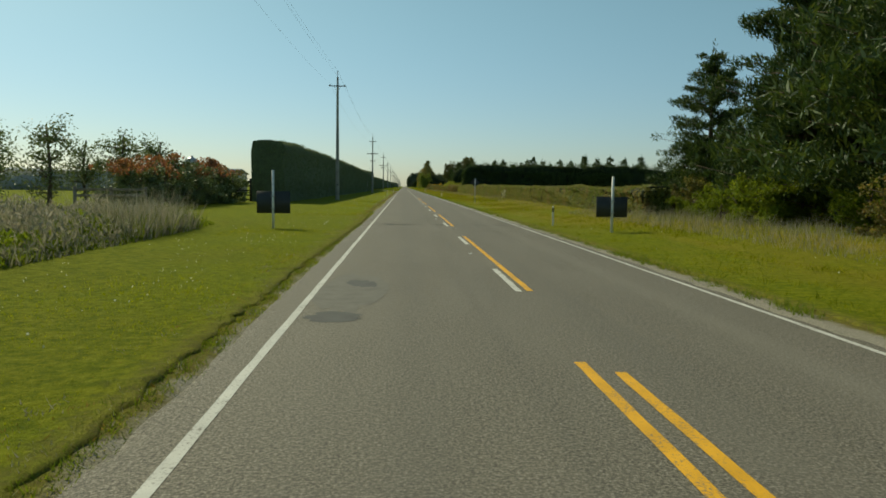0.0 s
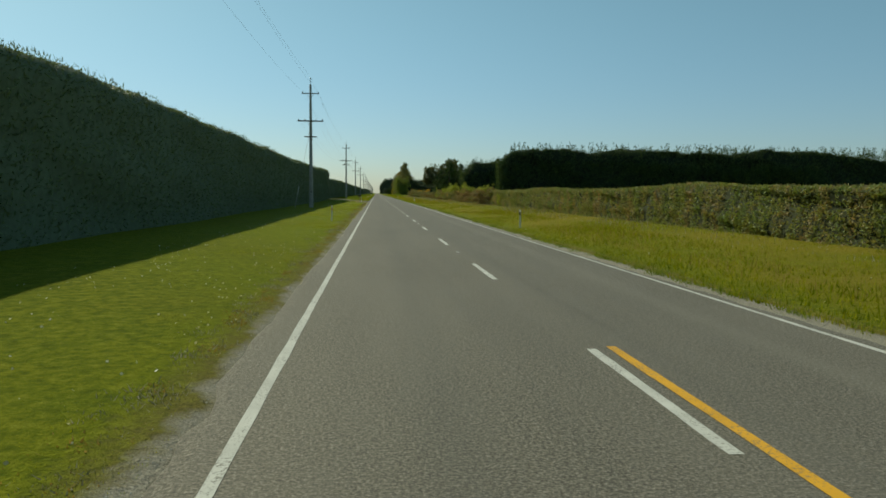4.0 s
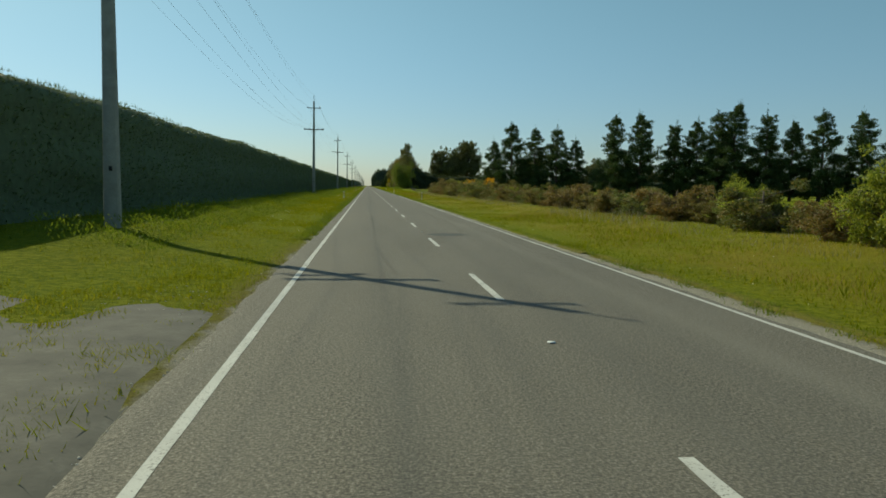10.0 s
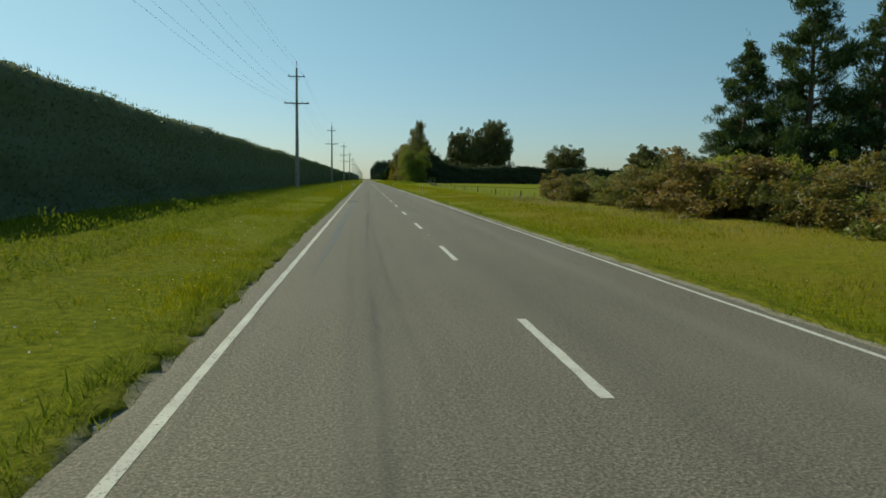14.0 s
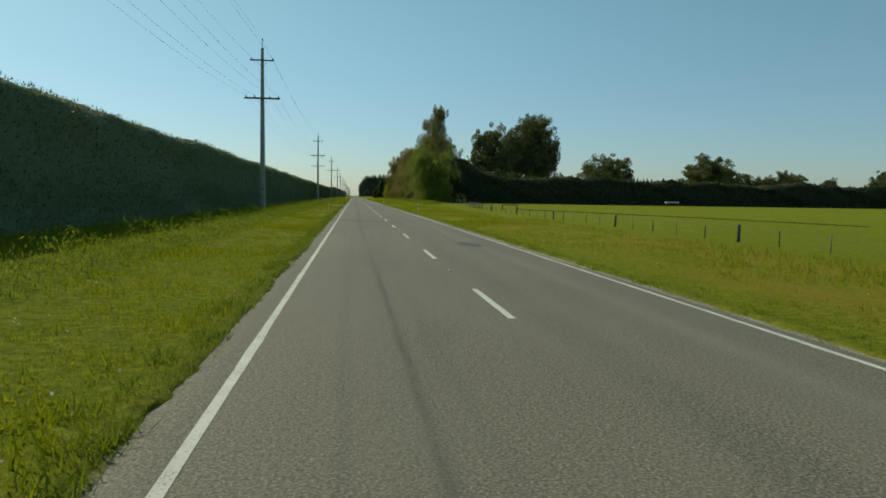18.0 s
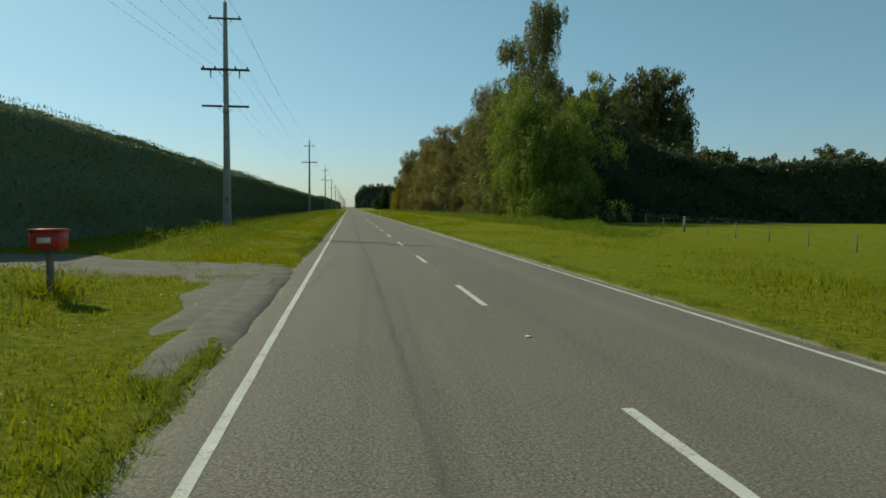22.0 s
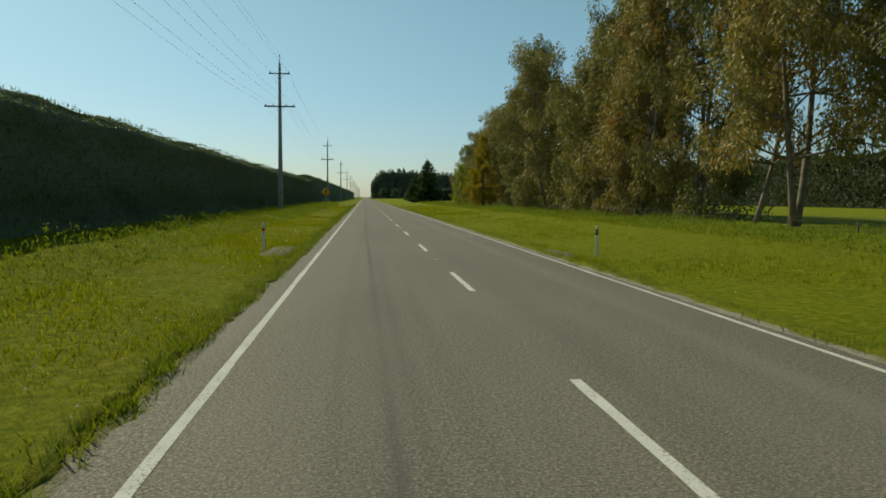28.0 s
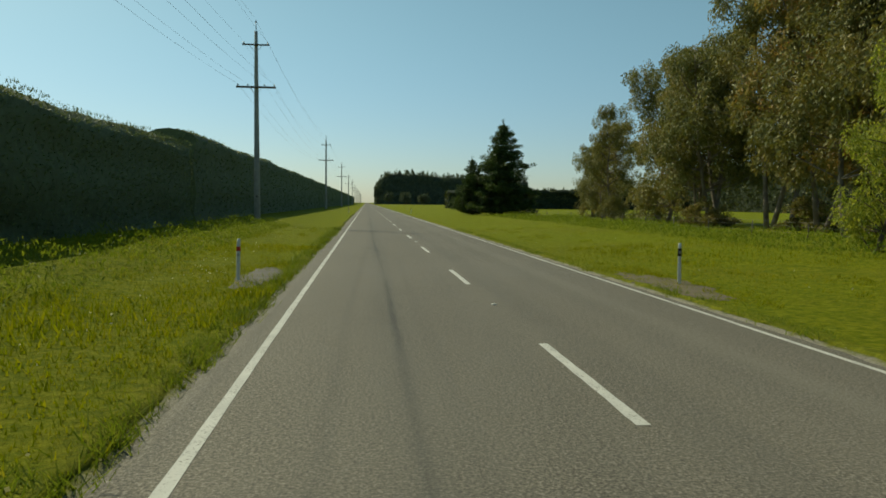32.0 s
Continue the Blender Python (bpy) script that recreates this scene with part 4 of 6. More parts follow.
def utility_pole(x, y, kind):
    z0 = zat(x, y)
    th = thing("utility_pole", (x, y, z0), "tall grey concrete power pole with one timber crossarm" if kind == 1 else "tall grey concrete power pole with timber crossarms" if kind == 2 else "grey concrete power pole with three timber crossarms" if kind == 3 else "grey concrete power pole with crossarms and cutout fuses", "utility pole", "power poles")
    g = Geo()
    hts = np.linspace(-0.3, 14.15 + ARM_Z.get(y, 0.0) - z0, 8)
    w = lambda h: 0.45 - 0.23 * (h + 0.3) / 14
    for h in hts:
        a, b = w(h) / 2, w(h) / 2.6
        c = 0.035
        g.v.append(np.array([(a, b - c, h), (a - c, b, h), (-a + c, b, h), (-a, b - c, h), (-a, -b + c, h), (-a + c, -b, h), (a - c, -b, h), (a, -b + c, h)]))
    g.n = 8 * len(hts)
    for k in range(len(hts) - 1):
        g.q.append(np.array([(k * 8 + i, k * 8 + (i + 1) % 8, k * 8 + 8 + (i + 1) % 8, k * 8 + 8 + i) for i in range(8)]))
    t = 8 * (len(hts) - 1)
    g.q.append(np.array([(t, t + 1, t + 2, t + 3), (t, t + 3, t + 4, t + 7), (t + 7, t + 4, t + 5, t + 6)]))
    part("shaft", g, CONCRETE, th)
    dz = ARM_Z.get(y, 0.0) - z0
    arms = [(13.15, 1.95, 0.10), (10.1, 2.85, 0.13)]
    if kind == 1:
        arms = arms[:1]
    if kind == 3:
        arms.append((7.9 if y > 400 else 8.35, 2.8 if y > 400 else 1.4, 0.12))
    carriers = {}
    for z, wd, s in arms:
        arm = part("crossarm", Geo().box(0, -0.17, z + dz, wd, s, s, 0.015), ARMWOOD, th, "dark timber crossarm")
        carriers[z] = arm
        for sx in (-1, 1):
            part("brace", Geo().tube([(sx * 0.45, -0.2, z + dz - 0.04), (sx * 0.08, -0.17, z + dz - 0.5)], 0.014, 5), STEEL, arm)
    pts = HV[:2] + (LV if kind > 1 else [])
    if kind == 3 and y > 400:
        part("switch_box", Geo().box(0.0, -0.30, 7.75 + dz, 0.26, 0.20, 0.55, 0.03), STEEL, th, "small grey switch box")
        for sx in (-0.85, 0.85):
            part("hanging_link", Geo().tube([(sx, -0.2, 10.05 + dz), (sx * 0.98, -0.24, 9.55 + dz)], [0.045, 0.03], 6), CERAMIC, th, "dark hanging fuse link")
    for px, pz in pts:
        part("insulator", insulator(Geo(), px, pz + dz - 0.1, -0.17), CERAMIC, carriers[13.15 if pz > 12 else 10.1])
    g = Geo().tube([(0, 0, 14.1 + dz), (0, 0, 14.75 + dz)], 0.03, 6)
    part("top_pin", insulator(g, 0, 14.72 + dz), CERAMIC, th)
    part("tag_plate", Geo().box(0.02, -w(1.6) / 2.6 - 0.006, 1.75, 0.10, 0.008, 0.14), BLACK, th, "small dark pole tag")
    if kind == 4:
        for k in range(3):
            for sx in (-1, 1):
                part("cutout_fuse", Geo().tube([(sx * (0.25 + 0.2 * k), -0.35, 9.35 + dz - 0.08 * k), (sx * (0.45 + 0.2 * k), -0.25, 9.05 + dz - 0.08 * k)], 0.04, 6), CERAMIC, th)
        part("fuse_arm", Geo().box(0, -0.2, 9.3 + dz, 1.5, 0.09, 0.09, 0.01, Euler((0, 0, 0.25)).to_matrix()), ARMWOOD, th)
    return th


for x, y, k in POLES:
    utility_pole(x, y, k)

for i, (dx, h) in enumerate(HV + LV):
    cu = bpy.data.curves.new("power_line", "CURVE")
    cu.dimensions, cu.bevel_depth, cu.bevel_resolution = "3D", 0.006, 0
    P = []
    run = POLES if h > 12 else POLES[2:]
    for (x0, y0, _), (x1, y1, _) in zip(run[:-1], run[1:]):
        sag = 1.25 if h > 12 else 1.5
        for k in range(14):
            f = k / 14
            P.append((x0 + (x1 - x0) * f + dx, y0 + (y1 - y0) * f - 0.17, h + 0.1 + ARM_Z.get(y0, 0.0) * (1 - f) + ARM_Z.get(y1, 0.0) * f - sag * 4 * f * (1 - f)))
    sp = cu.splines.new("POLY")
    sp.points.add(len(P) - 1)
    sp.points.foreach_set("co", np.array([(*p, 1) for p in P], np.float32).ravel())
    cu.materials.append(WIRE)
    tagged(new("power_line", cu), "thin sagging overhead power cable strung between poles", "power line", "overhead wires")

# stay wire with a pale guard beside the pole on the mown verge
st = thing("stay_wire", (-11.2, 189.6, zat(-11.2, 189.6)), "slanting steel stay wire with a pale guard sleeve", "stay wire")
part("wire", Geo().tube([(0, 0, 0), (1.36, 3.7, 9.0)], 0.014, 5), WIRE, st)
part("guard", Geo().tube([(0, 0, -0.05), (0.36, 0.99, 2.4)], 0.024, 6), WHITE, st)


# ---------------------------------------------------------------- roadside furniture
def marker_post(x, y, right, lean=0.0):
    th = thing("marker_post", (x, y, zat(x, y) - 0.02), "white plastic edge marker post with a dark band beside the road", "marker post", "edge marker posts")
    th.rotation_euler = (0, lean, 0)
    g = Geo()
    n = 9
    for z, s in ((-0.05, 1.0), (0.72, 1.0), (0.9, 0.97), (0.98, 0.7)):
        a = np.linspace(-0.9, 0.9, n)
        f = np.stack([0.055 * np.sin(a) * s, -0.05 * np.cos(a) * s + 0.02, np.full(n, z)], 1)
        b = np.stack([0.043 * np.sin(a[::-1]) * s, -0.034 * np.cos(a[::-1]) * s + 0.02, np.full(n, z)], 1)
        g.v.append(np.vstack([f, b]))
    g.n = 4 * 2 * n
    m = 2 * n
    for k in range(3):
        g.q.append(np.array([(k * m + i, k * m + (i + 1) % m, (k + 1) * m + (i + 1) % m, (k + 1) * m + i) for i in range(m)]))
    g.q.append(np.array([(3 * m + i, 3 * m + i + 1, 3 * m + m - 2 - i, 3 * m + m - 1 - i) for i in range(n - 1)]))
    post = part("post", g, WHITE, th)
    gb = Geo()
    a = np.linspace(-0.92, 0.92, n)
    for z in (0.68, 0.86) if right else (0.70, 0.80):
        gb.v.append(np.stack([0.0575 * np.sin(a), -0.0525 * np.cos(a) + 0.02, np.full(n, z)], 1))
    gb.n = 2 * n
    gb.q.append(np.array([(i, i + 1, n + i + 1, n + i) for i in range(n - 1)]))
    part("band", gb, BLACK if right else RED, post, "dark band" if right else "red reflective band")
    part("reflector", Geo().box(0, -0.036, 0.77 if right else 0.62, 0.05, 0.006, 0.07), STEEL, post)
    return th


for x, y in ((-5.3, 157.6), (-5.25, 247.9), (-5.2, 359.4), (-5.2, 464), (-5.3, 560.5), (-5.3, 766.5), (-5.1, 867.4), (-5.2, 970)):
    marker_post(x, y, False, 0.02)
for x, y in ((5.3, 48.9), (5.3, 150), (5.4, 258.6), (5.0, 359.0), (5.2, 462), (5.3, 561.0), (5.4, 663), (5.3, 765.2), (4.9, 866.8), (5.2, 970)):
    marker_post(x, y, True, -0.015)


def back_sign(x, y, w, h, zc, post_top, diamond=False):
    th = thing("road_sign", (x, y, zat(x, y)), "road sign seen from its dark back on a pale post", "road sign", "road signs")
    part("post", Geo().box(0, 0, post_top / 2 - 0.1, 0.09, 0.09, post_top + 0.2, 0.012), WHITE, th, "pale painted post")
    rot = Euler((0, radians(45), 0)).to_matrix() if diamond else None
    part("panel", Geo().box(0, 0.065, zc, w, 0.02, h, 0.006, rot), SIGN_BACK, th, "dark sign panel")
    for k in (-1, 1):
        part("bracket", Geo().box(0, -0.02, zc + k * h * 0.28, 0.16, 0.15, 0.04, 0.01), STEEL, th)
    return th


back_sign(-7.3, 43.8, 1.35, 0.9, 1.05, 2.35)
back_sign(6.6, 43.5, 1.3, 0.85, 1.05, 2.3)
back_sign(6.5, 98.9, 0.80, 0.80, 2.35, 2.8, True)


def junction_sign(x, y):
    th = thing("warning_sign", (x, y, zat(x, y)), "yellow diamond side-road warning sign with black arrow symbol", "road sign", "road signs")
    part("post", Geo().box(0, 0, 1.3, 0.09, 0.09, 2.9, 0.012), STEEL, th, "grey post")
    rot = Euler((0, radians(45), 0)).to_matrix()
    part("border", Geo().box(0, -0.062, 2.25, 0.80, 0.016, 0.80, 0.0, rot), BLACK, th)
    panel = part("panel", Geo().box(0, -0.070, 2.25, 0.76, 0.016, 0.76, 0.0, rot), SIGN_Y, th, "yellow diamond panel")
    g = Geo().box(0, -0.082, 2.17, 0.10, 0.008, 0.55)
    g.box(0.13, -0.082, 2.27, 0.18, 0.008, 0.055)
    g.add([(-0.14, -0.083, 2.42), (0.14, -0.083, 2.42), (0, -0.083, 2.68), (-0.14, -0.078, 2.42), (0.14, -0.078, 2.42), (0, -0.078, 2.68)], [(0, 3, 4, 1), (1, 4, 5, 2), (2, 5, 3, 0)], [(0, 1, 2), (5, 4, 3)])
    part("symbol", g, BLACK, panel, "black arrow with a side road")


junction_sign(-6.7, 829.6)


def mailbox(x, y, body, tall, label, w=0.5, d=0.45, h=0.28):
    th = thing("mailbox", (x, y, zat(x, y)), label, "mailbox", "mailboxes")
    part("post", Geo().box(0, 0, tall / 2 - 0.1, 0.11, 0.11, tall + 0.2, 0.015), TIMBER, th, "weathered timber post")
    part("bearer", Geo().box(0, 0, tall - 0.03, w * 0.9, 0.10, 0.05, 0.01), TIMBER, th)
    box = part("box", Geo().box(0, 0, tall + h / 2 - 0.02, w, d, h, 0.02), body, th)
    part("lid", Geo().box(0, 0.0, tall + h - 0.005, w * 1.08, d * 1.1, 0.035, 0.015), STEEL if body is not RED else RED, th, "overhanging lid")
    part("number_plate", Geo().box(0, -d / 2 - 0.008, tall + h * 0.45, w * 0.45, 0.008, h * 0.3), BLACK if body is not RED else WHITE, box)


DARKBOX = plain("dark_green_box", (0.03, 0.04, 0.035), 0.5, 0, 0.2, 8)
mailbox(-6.0, 263.0, DARKBOX, 1.05, "dark wide letterbox on a weathered post at a driveway", 0.62, 0.5, 0.38)
mailbox(-7.75, 597.5, RED, 0.85, "bright red letterbox on a post in long grass", 0.5, 0.45, 0.33)


# ---------------------------------------------------------------- trees and shrubs
def limb(p0, p1, bend=0.15, n=5):
    p0, p1 = np.array(p0, float), np.array(p1, float)
    t = np.linspace(0, 1, n)[:, None]
    off = RNG.normal(size=3) * np.linalg.norm(p1 - p0) * bend
    return p0 + (p1 - p0) * t + off * np.sin(np.pi * t) * 0.5


def cloud(c, r, n, squash=0.7):
    d = RNG.normal(size=(n, 3))
    d /= np.linalg.norm(d, axis=1)[:, None]
    return np.asarray(c) + d * (RNG.uniform(0.15, 1, (n, 1)) ** 0.5) * r * np.array([1, 1, squash])


def tree_mesh(kind, h, seed, dens=1.0):
    """Wood and leaves of one tree, rooted at the origin. Returns two Geo."""
    global RNG
    RNG = np.random.default_rng(seed)
    wood, crown = Geo(), Geo()
    if kind == "gum":
        stems = RNG.integers(1, 4)
        low = 0.30 if dens < 1 else 0.07
        for s in range(stems):
            a = RNG.uniform(0, 6.28)
            top = np.array([math.cos(a) * h * 0.10, math.sin(a) * h * 0.10, h * RNG.uniform(0.80, 0.97)])
            tr = limb((0.25 * math.cos(a), 0.25 * math.sin(a), -0.2), top, 0.08, 9)
            wood.tube(tr, np.linspace(0.17, 0.03, 9) * h / 18, 7)
            for k in range(int(38 / stems ** 0.6)):
                f = low + (1 - low) * (k + RNG.uniform(0, 1)) / int(38 / stems ** 0.6)
                p = tr[min(8, int(f * 8))]
                a2 = RNG.uniform(0, 6.28)
                ln = h * (0.05 + 0.12 * math.sin(math.pi * min(1, 0.22 + f * 0.72))) * RNG.uniform(0.7, 1.2)
                e = p + np.array([math.cos(a2) * ln, math.sin(a2) * ln, ln * RNG.uniform(0.2, 1.0)])
                e[2] = min(e[2], h * 0.98)
                br = limb(p, e, 0.2, 5)
                wood.tube(br, np.linspace(0.065, 0.018, 5) * h / 18, 5)
                # drooping bunches at the twig ends, open between
                for q in range(5):
                    cc = br[RNG.integers(3, 5) if q < 4 else 2] + RNG.normal(size=3) * h * 0.024
                    r = h * RNG.uniform(0.022, 0.046)
                    pts = cloud(cc, r, int(105 * dens), 1.55)
                    d = (pts - cc) / r
                    crown.leaves(pts, 0.31, 0.10, d * np.array([0.8, 0.8, 0.3]) + np.array([[0, 0, -0.9]]), 0.5)
    elif kind == "willow":
        tr = limb((0, 0, -0.2), (0.5, 0.3, h * 0.6), 0.08, 7)
        wood.tube(tr, np.linspace(0.45, 0.15, 7), 8)
        for k in range(120):
            f = RNG.uniform(0.05, 1.0)
            a, ln = RNG.uniform(0, 6.28), h * RNG.uniform(0.12, 0.38) * (1.05 - 0.35 * f)
            p = tr[min(6, int(f * 6))]
            e = p + np.array([math.cos(a) * ln, math.sin(a) * ln, h * RNG.uniform(0.02, 0.38)])
            br = limb(p, e, 0.2, 5)
            wood.tube(br, np.linspace(0.09, 0.02, 5), 5)
            for q in range(9):
                c0 = br[RNG.integers(2, 5)] + RNG.normal(size=3) * h * 0.036
                drop = h * RNG.uniform(0.05, 0.17)
                m = int(100 * dens)
                t = RNG.uniform(0, 1, m)
                w = 0.34 * (1 - 0.7 * t)
                c = c0 + np.stack([RNG.normal(size=m) * w + t * math.cos(a) * 0.5, RNG.normal(size=m) * w + t * math.sin(a) * 0.5, -t * drop], 1)
                c = c[c[:, 2] > 0.4]
                if len(c):
                    crown.leaves(c, 0.28, 0.09, np.array([[0, 0, -1.2]]), 0.6)
    elif kind == "dome":
        # an old paddock tree: bare lower trunk, forked limbs, bunched domed crown
        tr = limb((0, 0, -0.2), (0.3, 0.2, h * 0.45), 0.05, 6)
        wood.tube(tr, np.linspace(0.034, 0.018, 6) * h, 8)
        for k in range(84):
            a, f = RNG.uniform(0, 6.28), RNG.uniform(-0.55, 1.0)
            el = math.asin(f * 0.98)
            rr = h * (0.20 + 0.25 * RNG.uniform(0, 1) ** 0.6)
            e = np.array([math.cos(a) * math.cos(el) * rr, math.sin(a) * math.cos(el) * rr, h * 0.50 + math.sin(el) * rr * 1.1])
            br = limb(tr[RNG.integers(3, 6)], e, 0.15, 5)
            wood.tube(br, np.linspace(0.011, 0.003, 5) * h, 5)
            for q in range(5):
                cc = br[4 if q < 3 else 3] + RNG.normal(size=3) * h * 0.045
                r = h * RNG.uniform(0.04, 0.08)
                pts = cloud(cc, r, int(84 * dens), 0.85)
                crown.leaves(pts, 0.75, 0.34, (pts - cc) / r + np.array([[0, 0, 0.3]]), 0.6)
    elif kind == "pine":
        tr = limb((0, 0, -0.2), (RNG.normal() * 0.3, RNG.normal() * 0.3, h), 0.02, 9)
        wood.tube(tr, np.linspace(0.022 * h, 0.01, 9), 7)
        z = h * 0.05
        while z < h * 0.985:
            f = z / h
            R0 = h * (0.30 * (1 - f) ** 0.68 * RNG.uniform(0.8, 1.15) + 0.015)
            for k in range(RNG.integers(5, 8)):
                a = RNG.uniform(0, 6.28)
                ln = R0 * RNG.uniform(0.6, 1.15)
                p = np.array([0, 0, z]) + tr[min(8, int(f * 8))] * np.array([1, 1, 0])
                e = p + np.array([math.cos(a) * ln, math.sin(a) * ln, ln * RNG.uniform(0.05, 0.45)])
                br = limb(p, e, 0.12, 4)
                wood.tube(br, np.linspace(0.045, 0.012, 4), 4)
                for q in range(max(2, int(ln * 2.5))):
                    t = RNG.uniform(0.3, 1.0)
                    c = p + (e - p) * t + RNG.normal(size=3) * 0.2
                    up = np.array([[math.cos(a) * 0.5, math.sin(a) * 0.5, 0.9]])
                    crown.leaves(cloud(c, 0.30 + 0.25 * ln * 0.3, int(44 * dens), 0.7), 0.42, 0.06, up, 0.6)
            z += h * RNG.uniform(0.028, 0.05)
        crown.leaves(np.array([[0, 0, h]]) + RNG.normal(size=(40, 3)) * np.array([0.12, 0.12, 0.5]), 0.5, 0.08, np.array([[0, 0, 1.2]]), 0.5)
    elif kind == "cedar":
        # boughs from the ground up, dense and slightly drooping, their tips turned up
        tr = limb((0, 0, -0.2), (0, 0, h), 0.01, 7)
        wood.tube(tr, np.linspace(0.022 * h, 0.02, 7), 7)
        z = h * 0.03
        while z < h * 0.98:
            f = z / h
            R0 = h * (0.46 * (1 - f) ** 0.72 * RNG.uniform(0.85, 1.1))
            for k in range(11 if f < 0.7 else 7):
                a = RNG.uniform(0, 6.28)
                ln = R0 * RNG.uniform(0.5, 1.12) + 0.15
                p = np.array([0, 0, z])
                e = p + np.array([math.cos(a) * ln, math.sin(a) * ln, ln * RNG.uniform(-0.10, 0.22)])
                e[2] = max(e[2], 0.25)
                wood.tube(limb(p, e, 0.08, 4), np.linspace(0.05, 0.012, 4), 4)
                for q in range(max(2, int(ln * 2.6))):
                    t = RNG.uniform(0.2, 1.0)
                    c = p + (e - p) * t + np.array([RNG.normal() * 0.3, RNG.normal() * 0.3, 0.10 * t * t * ln])
                    pts = cloud(c, 0.48, int(30 * dens), 0.6)
                    crown.leaves(pts[pts[:, 2] > 0.02], 0.36, 0.09, np.array([[math.cos(a), math.sin(a), 0.25]]), 0.7)
            z += h * RNG.uniform(0.026, 0.042)
        crown.leaves(np.array([[0, 0, h]]) + RNG.normal(size=(60, 3)) * np.array([0.12, 0.12, 0.45]), 0.4, 0.08, np.array([[0, 0, 1.2]]), 0.5)
    else:  # round broadleaf tree or shrub
        wide = {"round": 0.36, "shrub": 0.62, "bush": 0.5, "thin": 0.24}[kind]
        tr = limb((0, 0, -0.2), (0, 0, h * (0.62 if kind in ("shrub", "bush") else 0.8)), 0.06, 6)
        wood.tube(tr, np.linspace(0.022, 0.006, 6) * h + 0.01, 7)
        nb = {"round": 56, "shrub": 36, "bush": 52, "thin": 26}[kind]
        lf = {"round": 0.5, "shrub": 0.14, "bush": 0.10, "thin": 0.20}[kind]
        for k in range(nb):
            f = RNG.uniform(0.12 if kind in ("shrub", "bush") else 0.3, 1.0)
            a, p = RNG.uniform(0, 6.28), tr[min(5, int(f * 5))]
            ln = h * wide * RNG.uniform(0.4, 1.0) * (1.2 - 0.65 * f if kind == "round" else 1)
            up = RNG.uniform(-0.1, {"round": 0.8, "shrub": 0.55, "bush": 0.6, "thin": 1.0}[kind])
            e = p + np.array([math.cos(a) * ln, math.sin(a) * ln, ln * up])
            e[2] = max(e[2], h * 0.08)
            br = limb(p, e, 0.2, 5)
            wood.tube(br, np.linspace(0.006, 0.002, 5) * h + 0.006, 4)
            for q in range(5):
                c = br[RNG.integers(2, 5)] + RNG.normal(size=3) * h * 0.04
                r = h * RNG.uniform(0.06, 0.12)
                pts = cloud(c, r, int({"round": 40, "shrub": 52, "bush": 62, "thin": 34}[kind] * dens), 0.8)
                crown.leaves(pts[pts[:, 2] > 0.05], lf, lf * 0.45, np.array([[0, 0, 0.3]]), 1.0)
    return wood, crown


PROTO = {}


def tree(kind, variant, x, y, h, leaf, label, category="tree", group="", bark=None, name=None, turn=None, dens=1.0, wide=1.0):
    """A tree with its own height; the same kinds share their meshes."""
    base_h = {"gum": 20, "willow": 18, "pine": 14, "cedar": 12, "dome": 25, "round": 10, "shrub": 3, "bush": 3, "thin": 6}[kind]
    key = (kind, variant, leaf.name, dens)
    if key not in PROTO:
        w, c = tree_mesh(kind, base_h, 100 + variant * 17 + len(kind), dens)
        PROTO[key] = (w.mesh("trunk", bark or BARK, True), c.mesh("crown", leaf))
    th = thing(name or ("shrub" if kind == "shrub" else "tree"), (x, y, zat(x, y) - 0.05), label, category, group)
    s = h / base_h
    th.scale = (s * wide, s * wide, s)
    th.rotation_euler = (0, 0, turn if turn is not None else random.uniform(0, 6.28))
    for nm, me in zip(("trunk", "crown"), PROTO[key]):
        o = new(nm, me)
        o.parent = th
    return th


# gum trees in a row along the verge
yy, k = 690.0, 0
GUM = "tall gum tree with pale trunks and bronze-green drooping leaves"
while yy < 940:
    if 712 < yy < 732:
        yy += 4
        continue
    bare = 745 < yy < 792 or (808 < yy < 842 and k % 3 == 0) or 878 < yy < 907
    tree("gum", k % 2 if bare else k % 4, 20.6 + 1.6 * math.sin(k * 1.9) + (2.5 if bare else 2.2 if 842 < yy < 884 else 0) + max(0, yy - 880) * 0.09, yy, float(np.interp(yy, [690, 720, 750, 770, 800, 825, 850, 870, 905, 916, 926, 940], [20.5, 19.0, 19.8, 21.3, 23.3, 21.8, 19.0, 18.0, 17.3, 15.5, 12.5, 9.5])) + 1.3 * math.sin(k * 2.3), L_EUC, "open gum tree with bare pale trunks and thin high crown" if bare else GUM, "tree", "gum tree row", EUBARK, "gum_tree", dens=0.88 if bare else 1.0, wide=1.0 if yy < 842 else 1.15)
    yy += (6.6 if bare else 5.8) + 1.5 * math.sin(k)
    k += 1
for i, (x, y, h) in enumerate(((18.8, 676, 24.5), (19.0, 686, 24.0), (23.5, 671, 19), (26, 684, 19), (20.0, 696, 22), (22.3, 714, 17), (22.6, 724, 17), (20.5, 799, 22.5), (22.5, 806, 22))):
    tree("gum", i, x, y, h, L_EUC, GUM, "tree", "gum tree row", EUBARK, "gum_tree", wide=0.9)
tree("gum", 1, 20.9, 664.3, 30.2, L_EUC, "very tall narrow gum tree above the others", "tree", "", EUBARK, "gum_tree", wide=0.52, dens=1.5)
